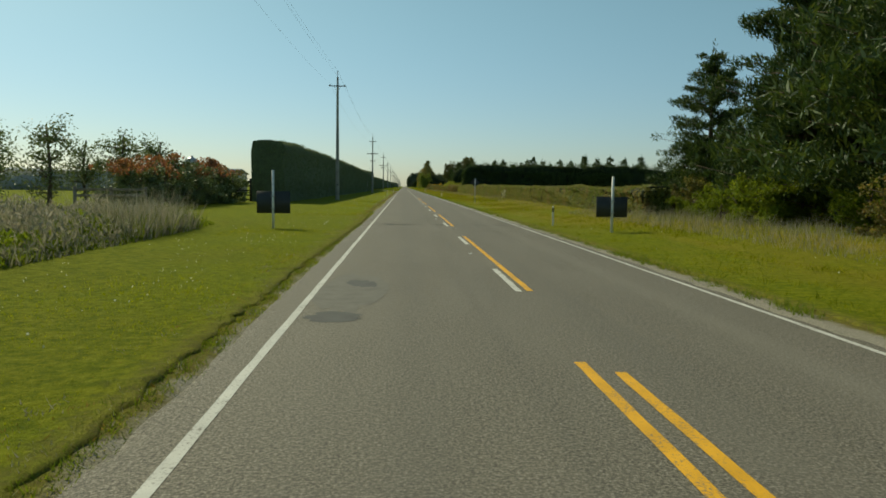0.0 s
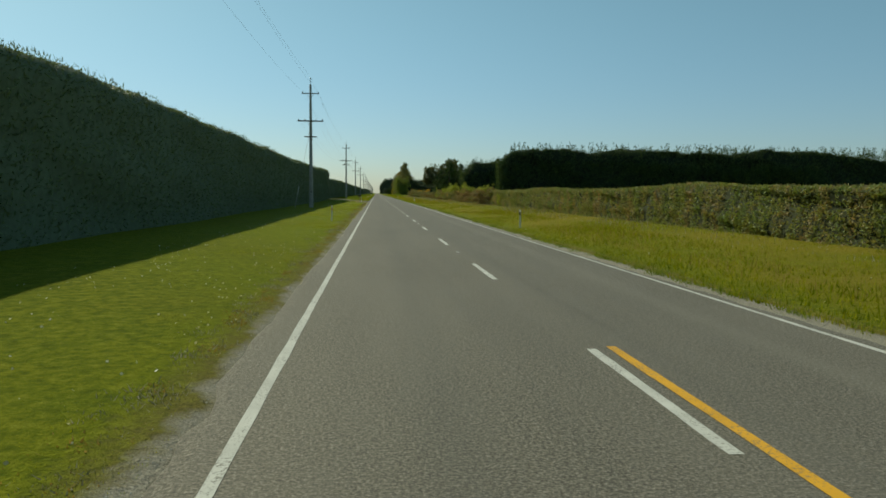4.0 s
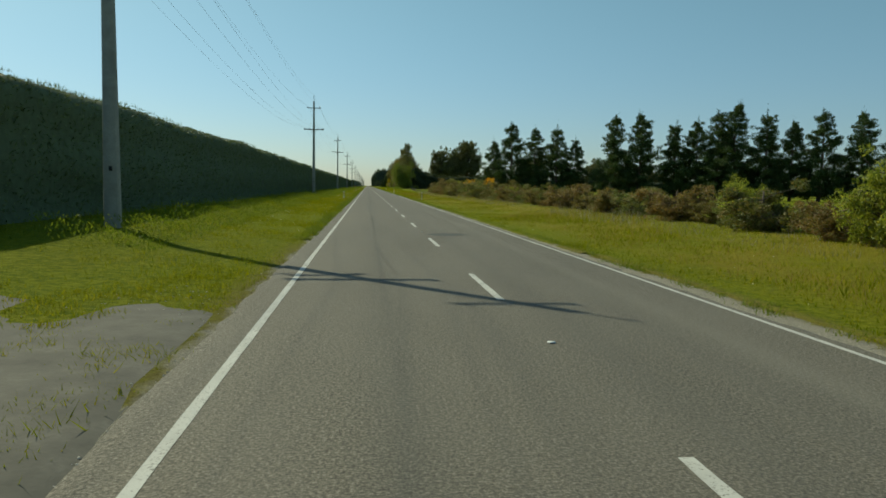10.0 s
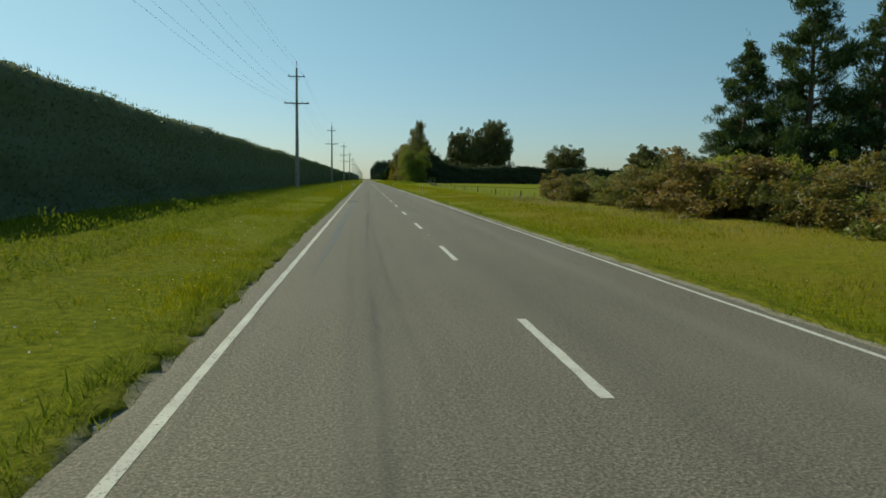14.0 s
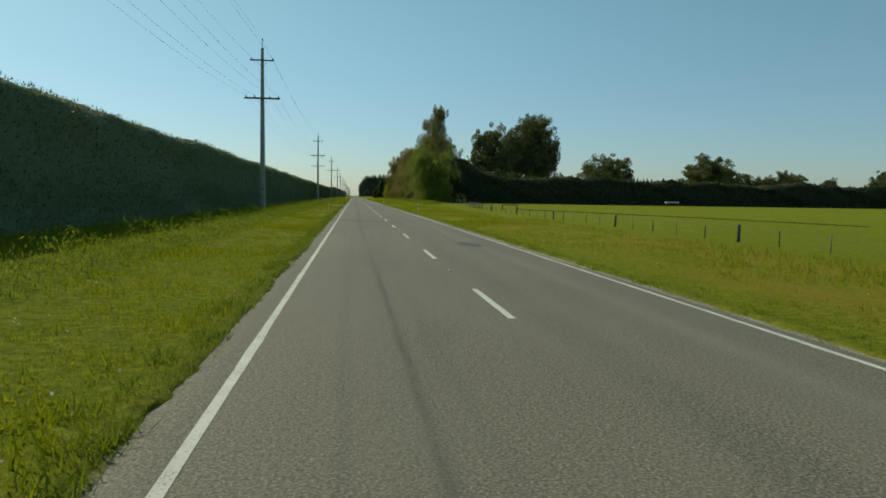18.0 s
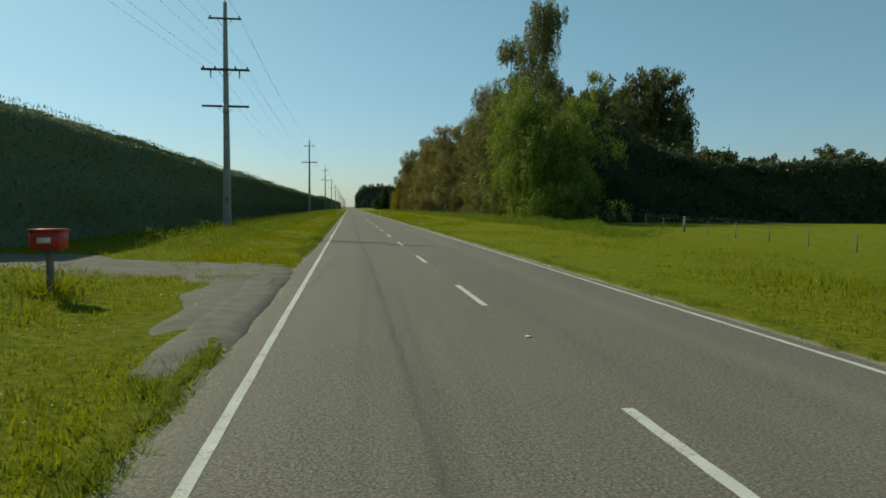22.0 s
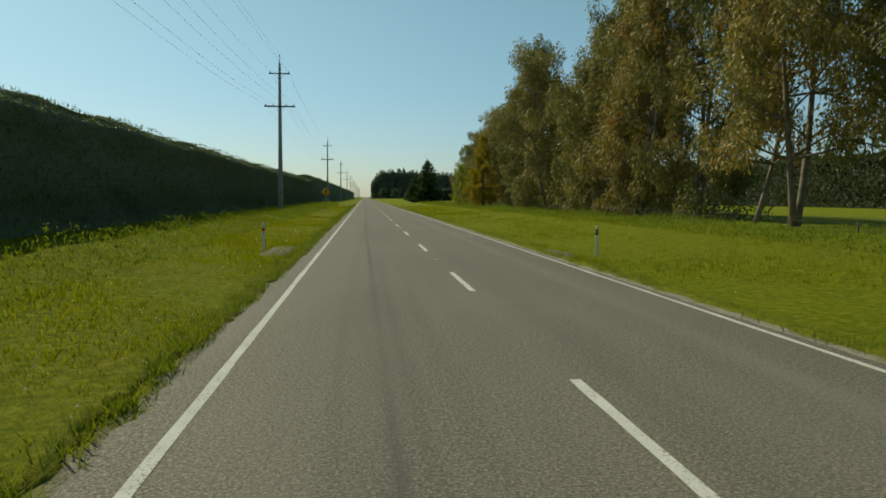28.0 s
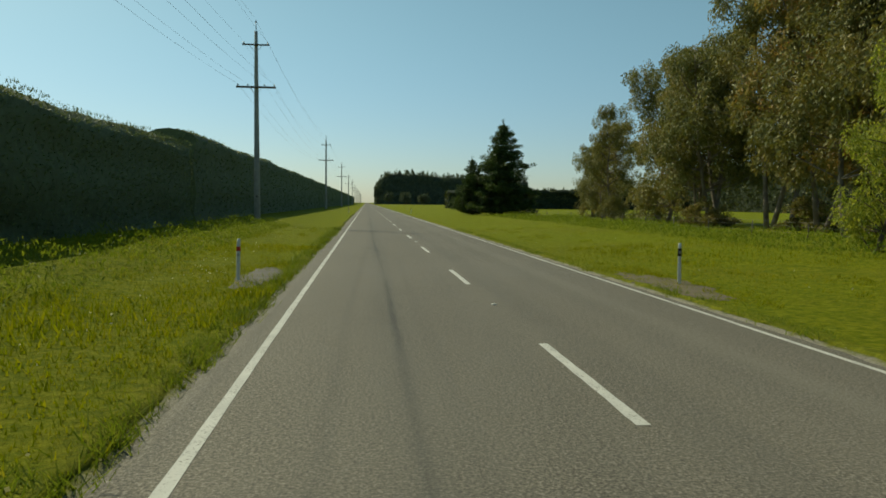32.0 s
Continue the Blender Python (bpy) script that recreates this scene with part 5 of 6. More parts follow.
for i, (x, y, h) in enumerate(((24.3, 883, 19), (25, 889, 18.5), (24.4, 895.5, 18.2), (24, 901.5, 17.5), (25.5, 908, 16.5))):
    tree("gum", i % 2, x, y, h, L_EUC, "open gum tree with bare pale trunks and thin high crown", "tree", "gum tree row", EUBARK, "gum_tree", dens=0.88, wide=1.1)
tree("willow", 0, 17.6, 653, 16.5, L_WILLOW, "big bright green weeping tree at the corner of the paddock", "tree", "", None, "willow_tree", wide=1.12)
for i, (x, y, h) in enumerate(((15.7, 944, 11.9), (11.9, 946, 7.4))):
    tree("cedar", i, x, y, h, L_PINE, "broad dark conifer with boughs down to the ground beside the road", "tree", "roadside conifers", None, "cedar_tree", wide=1.0 if i == 0 else 0.85)
tree("pine", 1, 16.5, 853.5, 11.4, L_GOLD, "golden-green conifer bush among the gum trees", "tree", "", None, "golden_conifer", wide=0.86)
tree("gum", 1, 15.2, 874, 9.0, L_LIME, "round fresh green tree in front of the gum trees", "tree", "", None, "green_tree", wide=1.0)
tree("round", 2, 18.0, 681, 5.0, L_COPPER, "copper-red young tree below the gum trees", "tree", "", None, "copper_tree", wide=0.7)
# low growth behind the gum row
for i in range(24):
    y = 688 + i * 9.3
    if 765 < y < 806 or 708 < y < 736:
        continue
    tree("shrub", i % 4, 24.5 + 1.5 * math.sin(i * 2.1), y, 3.6 + 0.8 * math.sin(i * 1.3), L_SHRUB, "dark scrubby undergrowth below gum trees", "shrub", "gum undergrowth", name="shrub", wide=1.3)
# dark trees rising out of the belt beside the big bright one
for i, (x, y, h) in enumerate(((25, 661, 13.5), (29.5, 660, 12), (34, 661, 10.5), (39, 660, 9.5), (45, 661, 9.2), (52, 661, 8.6))):
    tree("round", i % 3, x, y, h, L_TREE, "dark bushy tree rising out of the shelter belt", "tree", "belt trees", wide=1.0)
# trees behind the paddock belt
for i, (x, y, h, w) in enumerate(((45.5, 720, 25.5, 0.62), (54, 729, 25, 0.40), (63.5, 735, 31.5, 0.62), (134.5, 850, 25, 1.15), (193, 848, 25.5, 1.15), (213, 852, 17, 1.0), (226, 850, 15.5, 1.1), (238, 848, 18, 0.9), (247, 852, 17, 0.8), (267, 850, 15, 0.75), (300, 848, 19, 0.9), (318, 855, 21, 1.0), (160, 862, 11, 1.4))):
    tree("dome", i % 3, x, y, h * 1.06, L_DOME, "big domed tree standing behind a dark shelter belt", "tree", "trees behind the paddock", wide=w)
# a row of pines running off behind the wild shrubs
for i, (x, y, h) in enumerate(((25.5, 421, 11.6), (29, 419, 15.3), (34, 417.7, 14.3), (38, 414, 14.2), (41.6, 413, 11.8), (48.8, 408.4, 16.4), (52.7, 405.7, 16.8), (58.6, 401, 14.5), (62, 399, 15.0), (64.6, 396.5, 16.6), (68.1, 394.6, 18.0), (72, 392, 16), (76, 390, 14.5), (80.5, 388.2, 16.4), (86, 385, 16), (92.7, 381, 18.6), (98, 378, 17), (104, 375, 18), (111, 372, 17), (118, 368, 18))):
    tree("pine", i % 4, x, y, h, L_PINE, "dark green pine tree with upright tips", "tree", "plantation pines", name="pine_tree", wide=1.12)
# pines at the start
for i, (x, y, h) in enumerate(((18.5, 50, 14), (20, 43, 19), (24, 48, 21), (26, 38, 22), (17.8, 60, 10.3), (29, 56, 18), (31, 45, 20), (22, 56, 12.5), (20.5, 36, 18))):
    tree("pine", i % 4, x, y, h, L_PINE, "large dark pine tree with heavy boughs", "tree", "roadside pines", name="pine_tree", wide=1.3)
for i, (x, y, h) in enumerate(((14.6, 46, 3.4), (15.6, 52, 3.0), (14.8, 58, 2.4), (15, 63, 2.2), (16, 41, 2.4), (15.2, 37.5, 3.2), (16.8, 47, 3.6), (14.2, 50, 2.2), (16.5, 57, 3.2), (14.4, 54, 1.9))):
    tree("shrub", i % 4, x, y, h, L_WEED if i % 3 < 2 else L_SHRUB, "leafy green bush below the pines", "shrub", "bushes under the pines", name="shrub", wide=1.0)
# wild shrubs along the right fence
for i in range(86):
    y = 201 + i * 2.7
    x = 14.3 + 0.8 * math.sin(i * 2.7)
    h = 2.4 + 0.75 * math.sin(i * 1.9) + (0.6 if 365 < y < 412 else 0) + (0.4 if 398 < y < 412 else 0.1 if y > 412 else 0) - (0.5 if 290 < y < 340 else 0)
    tree("shrub", i % 4, x, y, h, L_SHRUB if i % 5 else L_LOW, "scrubby olive-brown wild shrub on the fence line", "shrub", "wild shrubs", name="shrub", wide=1.3)
for i, (x, y, h) in enumerate(((13.9, 273, 4.7), (14.9, 264, 4.9), (14.2, 280, 3.6), (13.4, 285, 3.8), (15, 296, 2.8), (16.5, 255, 3.8), (14.8, 402, 4.4), (15.6, 398, 3.6), (14.6, 243, 4.3), (15.0, 238.5, 4.2), (14, 344, 2.6), (14.4, 219, 3.9))):
    tree("bush", i % 4, x, y, h, L_LIME, "bright lime-green bushy young tree", "tree", "lime green bushes", name="bushy_tree", wide=0.74 + 0.15 * math.sin(i * 2.3))
for i, (x, y, h) in enumerate(((13.8, 260, 2.8), (15.3, 374, 4.2))):
    tree("shrub", i % 4, x, y, h, L_GORSE, "broom bush covered in deep yellow flowers", "shrub", "flowering broom", name="broom_bush", wide=0.9)
tree("shrub", 2, 12.3, 112.5, 1.95, L_WHITE, "white-flowering bush in the low hedge", "shrub", "", None, "blossom_bush", wide=0.6)
for i, (y, h) in enumerate(((116, 2.5), (92, 2.1), (150, 2.2), (197, 2.5))):
    tree("shrub", i, 13.0, y, h, L_LIME, "light green shoots standing above the low hedge", "shrub", "shoots in the low hedge", name="shrub", wide=0.6)
# trees far along the right, distance haze put into their leaf colour
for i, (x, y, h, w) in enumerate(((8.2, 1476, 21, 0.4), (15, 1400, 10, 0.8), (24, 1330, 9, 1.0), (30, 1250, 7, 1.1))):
    tree("dome", i % 3, x, y, h, L_FARPINE, "tree far along the road, its green paled for haze", "tree", "far roadside trees", wide=w)

# first yards on the left: red-tipped hedge shrubs, thin trees
for i in range(7):
    bush = tree("shrub", i % 4, -18.0 - 0.1 * i, 77 - i * 3.1, 3.9 + 0.4 * math.sin(i * 2), L_HEDGE, "photinia bush with red young leaves", "shrub", "red-tipped bushes", name="photinia_bush", wide=1.1)
    g = Geo()
    for k in range(16):
        a, r = RNG.uniform(0, 6.28), RNG.uniform(0, 1.5)
        g.leaves(cloud((math.cos(a) * r, math.sin(a) * r, 2.35 - 0.22 * r * r + RNG.uniform(-0.25, 0.15)), 0.33, 42, 0.7), 0.2, 0.08, np.array([[0, 0, 0.8]]), 0.7)
    tagged(part("red_growth", g, L_RED, bush, "coppery red young leaves"), kind="stuff")
for i, (x, y, h) in enumerate(((-22.5, 76, 6.4), (-24, 72, 6.8), (-26, 70, 6.0), (-25, 62, 6.6), (-28, 57, 6.9), (-24, 53, 5.6), (-26, 48, 6.0), (-30, 64, 7.0), (-32, 50, 6.6), (-30, 44, 6.2), (-36, 58, 7.0), (-27, 40, 5.9), (-34, 66, 7.2))):
    tree("thin", i % 3, x, y, h, L_HEDGE, "thin airy young tree in the yard", "tree", "young yard trees", wide=1.05, dens=0.5)


# ---------------------------------------------------------------- fences, gate, sheds
def fence(pts, spacing, wires, label, post_h=1.15, rails=(), mat_post=None, thick_each=6):
    th = thing("fence", (0, 0, 0), label, "fence", "paddock fences")
    P = np.array(pts, float)
    S = np.concatenate([[0], np.cumsum(np.linalg.norm(np.diff(P, axis=0), axis=1))])
    n = int(S[-1] / spacing) + 1
    s = np.linspace(0, S[-1], n)
    xs, ys = np.interp(s, S, P[:, 0]), np.interp(s, S, P[:, 1])
    meshes = [Geo().box(0, 0, ph / 2 - 0.1, w, w, ph + 0.2, 0.02).mesh("post", mt) for w, ph, mt in ((0.055, post_h * 0.9, TIMBER), (0.06, post_h * 0.82, mat_post or TIMBER), (0.14, post_h, mat_post or TIMBER))]
    for k in range(n):
        o = new("post", meshes[2 if k % thick_each == 0 or rails else k % 2])
        o.location = (xs[k], ys[k], zat(xs[k], ys[k]))
        o.rotation_euler = (RNG.normal() * 0.02, RNG.normal() * 0.02, RNG.uniform(0, 0.3))
        o.parent = th
    for z in wires:
        part("wire", Geo().tube(np.stack([xs - 0.07, ys, gz(xs, ys) + z], 1), 0.004, 4), WIRE, th)
    for z in rails:
        for k in range(n - 1):
            a, b = np.array([xs[k], ys[k], zat(xs[k], ys[k]) + z]), np.array([xs[k + 1], ys[k + 1], zat(xs[k + 1], ys[k + 1]) + z])
            d = b - a
            rot = Euler((0, 0, math.atan2(d[1], d[0]))).to_matrix()
            c = (a + b) / 2 + np.array([0.07 * d[1], -0.07 * d[0], 0]) / np.linalg.norm(d)
            part("rail", Geo().box(*c, np.linalg.norm(d) + 0.05, 0.035, 0.13, 0.008, rot), mat_post or TIMBER, th)
    return th


fence([(16.6, 438), (17.6, 520), (18.8, 584)], 3.6, (0.3, 0.6, 0.85), "post and wire paddock fence with pale battens on the grassy verge", 0.9, (), DARKTIMBER, 5)
fence([(20.1, 599.3), (20.3, 591.5), (18.8, 584)], 2.0, (0.3, 0.6, 0.9), "pale post and wire fence beside the stock yard", 1.0, (), TIMBER, 3)
fence([(19.6, 609), (20.1, 599.3)], 2.4, (), "dark timber rail stock yard fence by the gateway", 1.1, (0.3, 0.65, 1.0), DARKTIMBER)
fence([(22.4, 593.1), (24.6, 591.7)], 2.6, (), "open timber gateway frame with one top rail", 1.0, (0.93,), DARKTIMBER)
fence([(19.6, 609), (20.4, 620), (21.8, 645), (22.0, 684)], 3.6, (0.3, 0.6, 0.9, 1.08), "post and wire fence beside the big trees", 1.1, (), TIMBER)
fence([(17.2, 690), (17.2, 840), (17.6, 960)], 4.6, (0.3, 0.6, 0.8), "old post and wire fence under the gum trees", 0.9, (), DARKTIMBER, 90)


def gate(x, y, w, h, ang, label, material):
    th = thing("gate", (x, y, zat(x, y)), label, "gate")
    th.rotation_euler = (0, 0, ang)
    for sx in (0, w):
        part("gate_post", Geo().box(sx, 0, h / 2, 0.2, 0.2, h + 0.3, 0.02), material, th)
    for k in range(5):
        part("board", Geo().box(w / 2, 0.0, 0.18 + k * (h - 0.3) / 4, w - 0.2, 0.04, 0.12, 0.01), material, th)
    part("brace", Geo().box(w / 2, -0.045, h / 2, math.hypot(w - 0.2, h - 0.4), 0.03, 0.09, 0.005, Euler((0, -math.atan2(h - 0.4, w - 0.2), 0)).to_matrix()), material, th)
    return th


gate(-18.8, 82.5, 2.4, 2.0, 0.0, "dark slatted timber gate beside the hedge end", DARKTIMBER)
gate(-17.4, 277.5, 2.0, 0.95, 0.2, "low timber rail gate at the driveway", DARKTIMBER)


def shed(x, y, w, d, h, rise, label):
    th = thing("shed", (x, y, zat(x, y)), label, "shed")
    part("wall", Geo().box(0, 0, h / 2 - 0.05, w, d, h + 0.1), WALL, th)
    o = 0.4
    v = [(-w / 2 - o, -d / 2 - o, h), (w / 2 + o, -d / 2 - o, h), (w / 2 + o, 0, h + rise), (-w / 2 - o, 0, h + rise), (-w / 2 - o, d / 2 + o, h), (w / 2 + o, d / 2 + o, h)]
    v2 = [(a, b, c - 0.12) for a, b, c in v]
    part("roof", Geo().add(v + v2, [(0, 1, 2, 3), (3, 2, 5, 4), (6, 9, 8, 7), (9, 10, 11, 8), (0, 6, 7, 1), (4, 5, 11, 10), (0, 3, 9, 6), (3, 4, 10, 9), (1, 7, 8, 2), (2, 8, 11, 5)]), ROOF, th, "pale iron roof")
    for k in range(int(w / 1.2)):
        part("roof_rib", Geo().box(-w / 2 + 0.6 + 1.2 * k, -d / 4 - o / 2, h + rise / 2 + 0.02, 0.06, math.hypot(d / 2 + o, rise), 0.05, 0.0, Euler((math.atan2(rise, d / 2 + o), 0, 0)).to_matrix()), ROOF, th)
    part("vent", Geo().box(-w * 0.2, 0, h + rise + 0.2, 0.6, 0.6, 0.6, 0.05), STEEL, th, "roof vent")
    return th


shed(-56, 156, 44, 12, 3.7, 0.9, "long low grey farm shed with iron roof")


def silo(x, y):
    th = thing("silo", (x, y, zat(x, y)), "round galvanised feed silo with a conical top", "silo")
    g = Geo()
    for k in range(6):
        g.tube([(0, 0, k * 1.0), (0, 0, k * 1.0 + 0.1), (0, 0, k * 1.0 + 0.9), (0, 0, k * 1.0 + 1.0)], [1.86, 1.9, 1.9, 1.86], 20)
    part("body", g, STEEL, th)
    th.scale = (0.78, 0.78, 0.82)
    part("cone", Geo().tube([(0, 0, 5.95), (0, 0, 7.1), (0, 0, 7.12), (0, 0, 7.4)], [2.0, 0.4, 0.3, 0.28], 20), STEEL, th, "conical steel top")


silo(-36, 131)


# ---------------------------------------------------------------- grass
def tufts(name, n, per, fx, y0, y1, h, w, label, material, spread=0.09):
    """Separate clumps of grass, the blades of each fanning out."""
    y = RNG.uniform(y0, y1, n)
    x = fx(n)
    keep = ~((x < 0) & (((y > 249) & (y < 279)) | ((y > 559.5) & (y < 566)) | ((y > 594) & (y < 610.5) & ((x > -7) | (y > 601.5)))))
    x, y = x[keep], y[keep]
    hs = h * RNG.uniform(0.4, 1.5, len(x))
    px = np.repeat(x, per) + RNG.normal(size=len(x) * per) * spread
    py = np.repeat(y, per) + RNG.normal(size=len(x) * per) * spread * 1.6
    g = Geo().blades(np.stack([px, py, gz(px, py) - 0.01], 1), np.repeat(hs, per), w, 0.9, True)
    tagged(part(name, g, material), label, "grass", kind="stuff")


def grass(name, n, x0, x1, y0, y1, h, w, label, material, power=1.0, edge_bias=False, hfun=None, lean=0.45, single=True):
    r = RNG.uniform(0, 1, n) ** power
    x = x0 + (x1 - x0) * r
    y = RNG.uniform(y0, y1, n)
    keep = ~((((x + 5.3) / 2.0) ** 2 + ((y - 264) / 15) ** 2 < 0.85) | (((x + 12.5) / 8.5) ** 2 + ((y - 271.5) / 5.8) ** 2 < 0.85) | ((((x + 6.4) / 2.6) ** 2 + ((y - 562.6) / 3.8) ** 2) < 0.7) | ((((x + 9.0) / 6.2) ** 2 + ((y - 604) / 2.6) ** 2) < 0.9) | ((((x + 4.8) / 1.05) ** 2 + ((y - 600.5) / 7.0) ** 2) < 0.8) | ((((x + 4.3) / 0.6) ** 2 + ((y - 597) / 7.0) ** 2) < 0.8) | ((((x + 5.2) / 1.6) ** 2 + ((y - 603.5) / 3.6) ** 2) < 0.8) | ((x < 0) & (np.abs(x + 4.7) < 0.5) & (np.min([np.abs(y - p) for p in (767, 868, 360, 831.5)], 0) < 2.4)))
    x, y = x[keep], y[keep]
    cl = np.clip(0.55 + 0.55 * fbm(x * 3, y * 3, 5), 0.25, 1.5)
    hh = h * cl
    if hfun is not None:
        hh = hh * hfun(x, y)
    g = Geo().blades(np.stack([x, y, gz(x, y) - 0.02], 1), hh, w, lean, single)
    tagged(part(name, g, material), label, "grass", kind="stuff")


def froth(name, n, fx, y0, y1, h, leaf, label, material, hfun):
    """A mass of small upright leaves filling the height of rank growth."""
    x, y = fx(n), RNG.uniform(y0, y1, n)
    keep = ~((y > 600) & (y < 610.5) & (x < 0))
    x, y = x[keep], y[keep]
    z = gz(x, y) + h * hfun(x, y) * RNG.uniform(0.02, 1.0, len(x)) ** 0.8
    g = Geo().leaves(np.stack([x, y, z], 1), leaf[0], leaf[1], np.array([[0, 0, 1.0]]), 0.55)
    tagged(part(name, g, material), label, "weeds", kind="stuff")


LONG_L = lambda x, y: np.interp(-x, [3.9, 4.3, 5.5, 8, 10, 13], [0.35, 0.5, 0.6, 0.9, 1.5, 1.9])
LONG_R = lambda x, y: np.interp(x, [3.9, 4.5, 8, 12, 16], [0.30, 0.5, 0.9, 1.5, 1.9])
RANK = lambda x, y: np.interp(-x, [7.3, 8.4, 9.4, 10.5, 12.6], [0.25, 0.8, 1.1, 1.1, 0.9]) * np.clip(0.75 + 0.6 * np.sin(y * 0.9) * np.sin(y * 0.23 + x) + 0.3 * np.sin(y * 2.3), 0.35, 1.4)
grass("verge_grass", 126000, -4.02, -8.5, 0, 248, 0.05, 0.014, "short mown bright green verge grass", L_MOWN, 2.0)
grass("verge_grass", 230000, -4.05, -13.2, 262, 880, 0.18, 0.020, "long green seeding grass below the hedge", L_GRASS, 1.4, hfun=LONG_L)
grass("verge_grass", 190000, 3.98, 14.5, 10, 880, 0.20, 0.026, "long green and yellow grass on the wide verge", L_GRASS, 1.4, hfun=LONG_R)
grass("near_grass", 240000, -4.1, -7.6, 286, 880, 0.19, 0.034, "dense green verge grass beside the seal", L_GRASS, 1.2, hfun=LONG_L)
grass("near_grass", 170000, 3.95, 9.5, 40, 880, 0.20, 0.036, "dense green grass on the wide verge", L_GRASS, 1.2, hfun=LONG_R)
grass("mown_grass", 90000, -4.3, -8.5, 10, 250, 0.045, 0.03, "short mown verge turf", L_MOWN, 1.3)
grass("edge_grass", 70000, -4.05, -4.8, 286, 880, 0.16, 0.026, "grass tufts overhanging the seal edge", L_GRASS, 1.0)
grass("edge_grass", 50000, 3.9, 4.5, 10, 880, 0.12, 0.02, "grass tufts overhanging the seal edge", L_GRASS, 1.0)
for y0, x0 in ((257.6, 4.5), (867.0, 4.9), (868.5, -4.9), (767.0, -4.9), (360.0, -4.9), (766.0, 4.4), (358.0, 4.6)):
    tufts("patch_tufts", 60, 30, lambda n: x0 + RNG.normal(size=n) * 0.45, y0 - 4, y0 + 4, 0.10, 0.018, "thin grass growing through the gravel", L_GRASS, 0.12)
tufts("patch_tufts", 90, 30, lambda n: -6.6 - np.abs(RNG.normal(size=n)) * 0.5, 247, 258, 0.07, 0.016, "thin grass at the lawn edge by the driveway", L_MOWN, 0.14)
froth("rank_weeds", 150000, lambda n: -7.3 - 3.6 * RNG.uniform(0, 1, n), 283.5, 900, 0.40, (0.12, 0.032), "rank frothy green weeds along the hedge foot", L_WEED, RANK)
grass("seed_grass", 46000, -9.6, -16, 8, 42, 1.0, 0.03, "tall pale feathery seeding grass in the ditch", L_DRY, 0.8)
grass("seed_grass", 20000, -9.6, -16, 8, 43, 0.85, 0.03, "green undergrowth in the ditch", L_WEED, 0.8)
grass("seed_grass", 9000, 9, 15, 10, 64, 0.6, 0.018, "tall pale seeding grass below the pines", L_DRY)
grass("seed_grass", 14000, 9.5, 13.5, 64, 440, 0.5, 0.018, "pale seeding grass along the hedge foot", L_DRY)
grass("edge_grass", 26000, -4.2, -4.9, 0, 245, 0.05, 0.016, "short dry tufts along the mown edge", L_HAZE, 1.0)
grass("seed_grass", 56000, 5.5, 13.0, 60, 440, 0.32, 0.010, "rust-brown seed heads over the verge grass", L_HAZE, 0.9)
tufts("edge_tufts", 3600, 34, lambda n: -4.03 - np.abs(RNG.normal(size=n)) * 0.22, 289, 900, 0.15, 0.018, "ragged grass tufts creeping onto the seal edge", L_WEED)
tufts("edge_tufts", 500, 34, lambda n: -4.25 - np.abs(RNG.normal(size=n)) * 0.2, 0, 244, 0.04, 0.018, "short dry grass tufts at the seal edge", L_HAZE)
tufts("edge_tufts", 2600, 28, lambda n: 3.88 + np.abs(RNG.normal(size=n)) * 0.2, 5, 900, 0.12, 0.018, "ragged grass tufts creeping onto the seal edge", L_WEED)
tufts("verge_tufts", 1700, 40, lambda n: RNG.uniform(-9, -4.4, n), 262, 900, 0.13, 0.014, "clumps of longer grass in the verge", L_GRASS, 0.16)
tufts("verge_tufts", 1900, 40, lambda n: RNG.uniform(4.3, 13, n), 8, 900, 0.13, 0.015, "clumps of longer grass in the wide verge", L_GRASS, 0.18)
tufts("post_tufts", 3, 60, lambda n: RNG.normal(size=n) * 0.15 - 7.75, 597.2, 597.8, 0.5, 0.03, "long grass round the letterbox post", L_GRASS, 0.14)
DITCH = lambda x, y: np.interp(-x, [9.6, 10.6, 12.5, 15, 16.5], [0.25, 0.8, 1.0, 1.0, 0.5]) * np.clip(0.85 + 0.3 * np.sin(y * 1.3) * np.sin(y * 0.5 + x) + 0.15 * np.sin(x * 3 + y), 0.3, 1.4)
froth("ditch_growth", 26000, lambda n: RNG.uniform(-16.5, -9.8, n), 14, 42, 1.0, (0.22, 0.05), "dense green growth filling the ditch", L_DRY, DITCH)
grass("seed_grass", 22000, -10.2, -16, 8, 42, 1.5, 0.02, "tall pale feathery seed heads over the ditch", L_DRY, 1.0)
froth("ditch_bank", 16000, lambda n: -9.7 - 1.9 * RNG.uniform(0, 1, n) ** 0.8, 10, 44, 0.55, (0.16, 0.05), "green weeds on the shaded ditch bank", L_WEED, lambda x, y: np.interp(-x, [9.7, 10.3, 11.6], [0.2, 0.9, 1.4]) * np.clip(0.8 + 0.4 * np.sin(y * 1.1) * np.sin(y * 0.37 + x), 0.3, 1.3))
fence([(-18.2, 50.6), (-15.4, 52.4)], 1.4, (), "short pale timber rail fence by the ditch", 1.4, (0.95, 1.25))
tufts("edge_tufts", 700, 30, lambda n: -4.25 - np.abs(RNG.normal(size=n)) * 0.3, 0, 244, 0.05, 0.016, "short dry tufts over the bare edge", L_DRY)


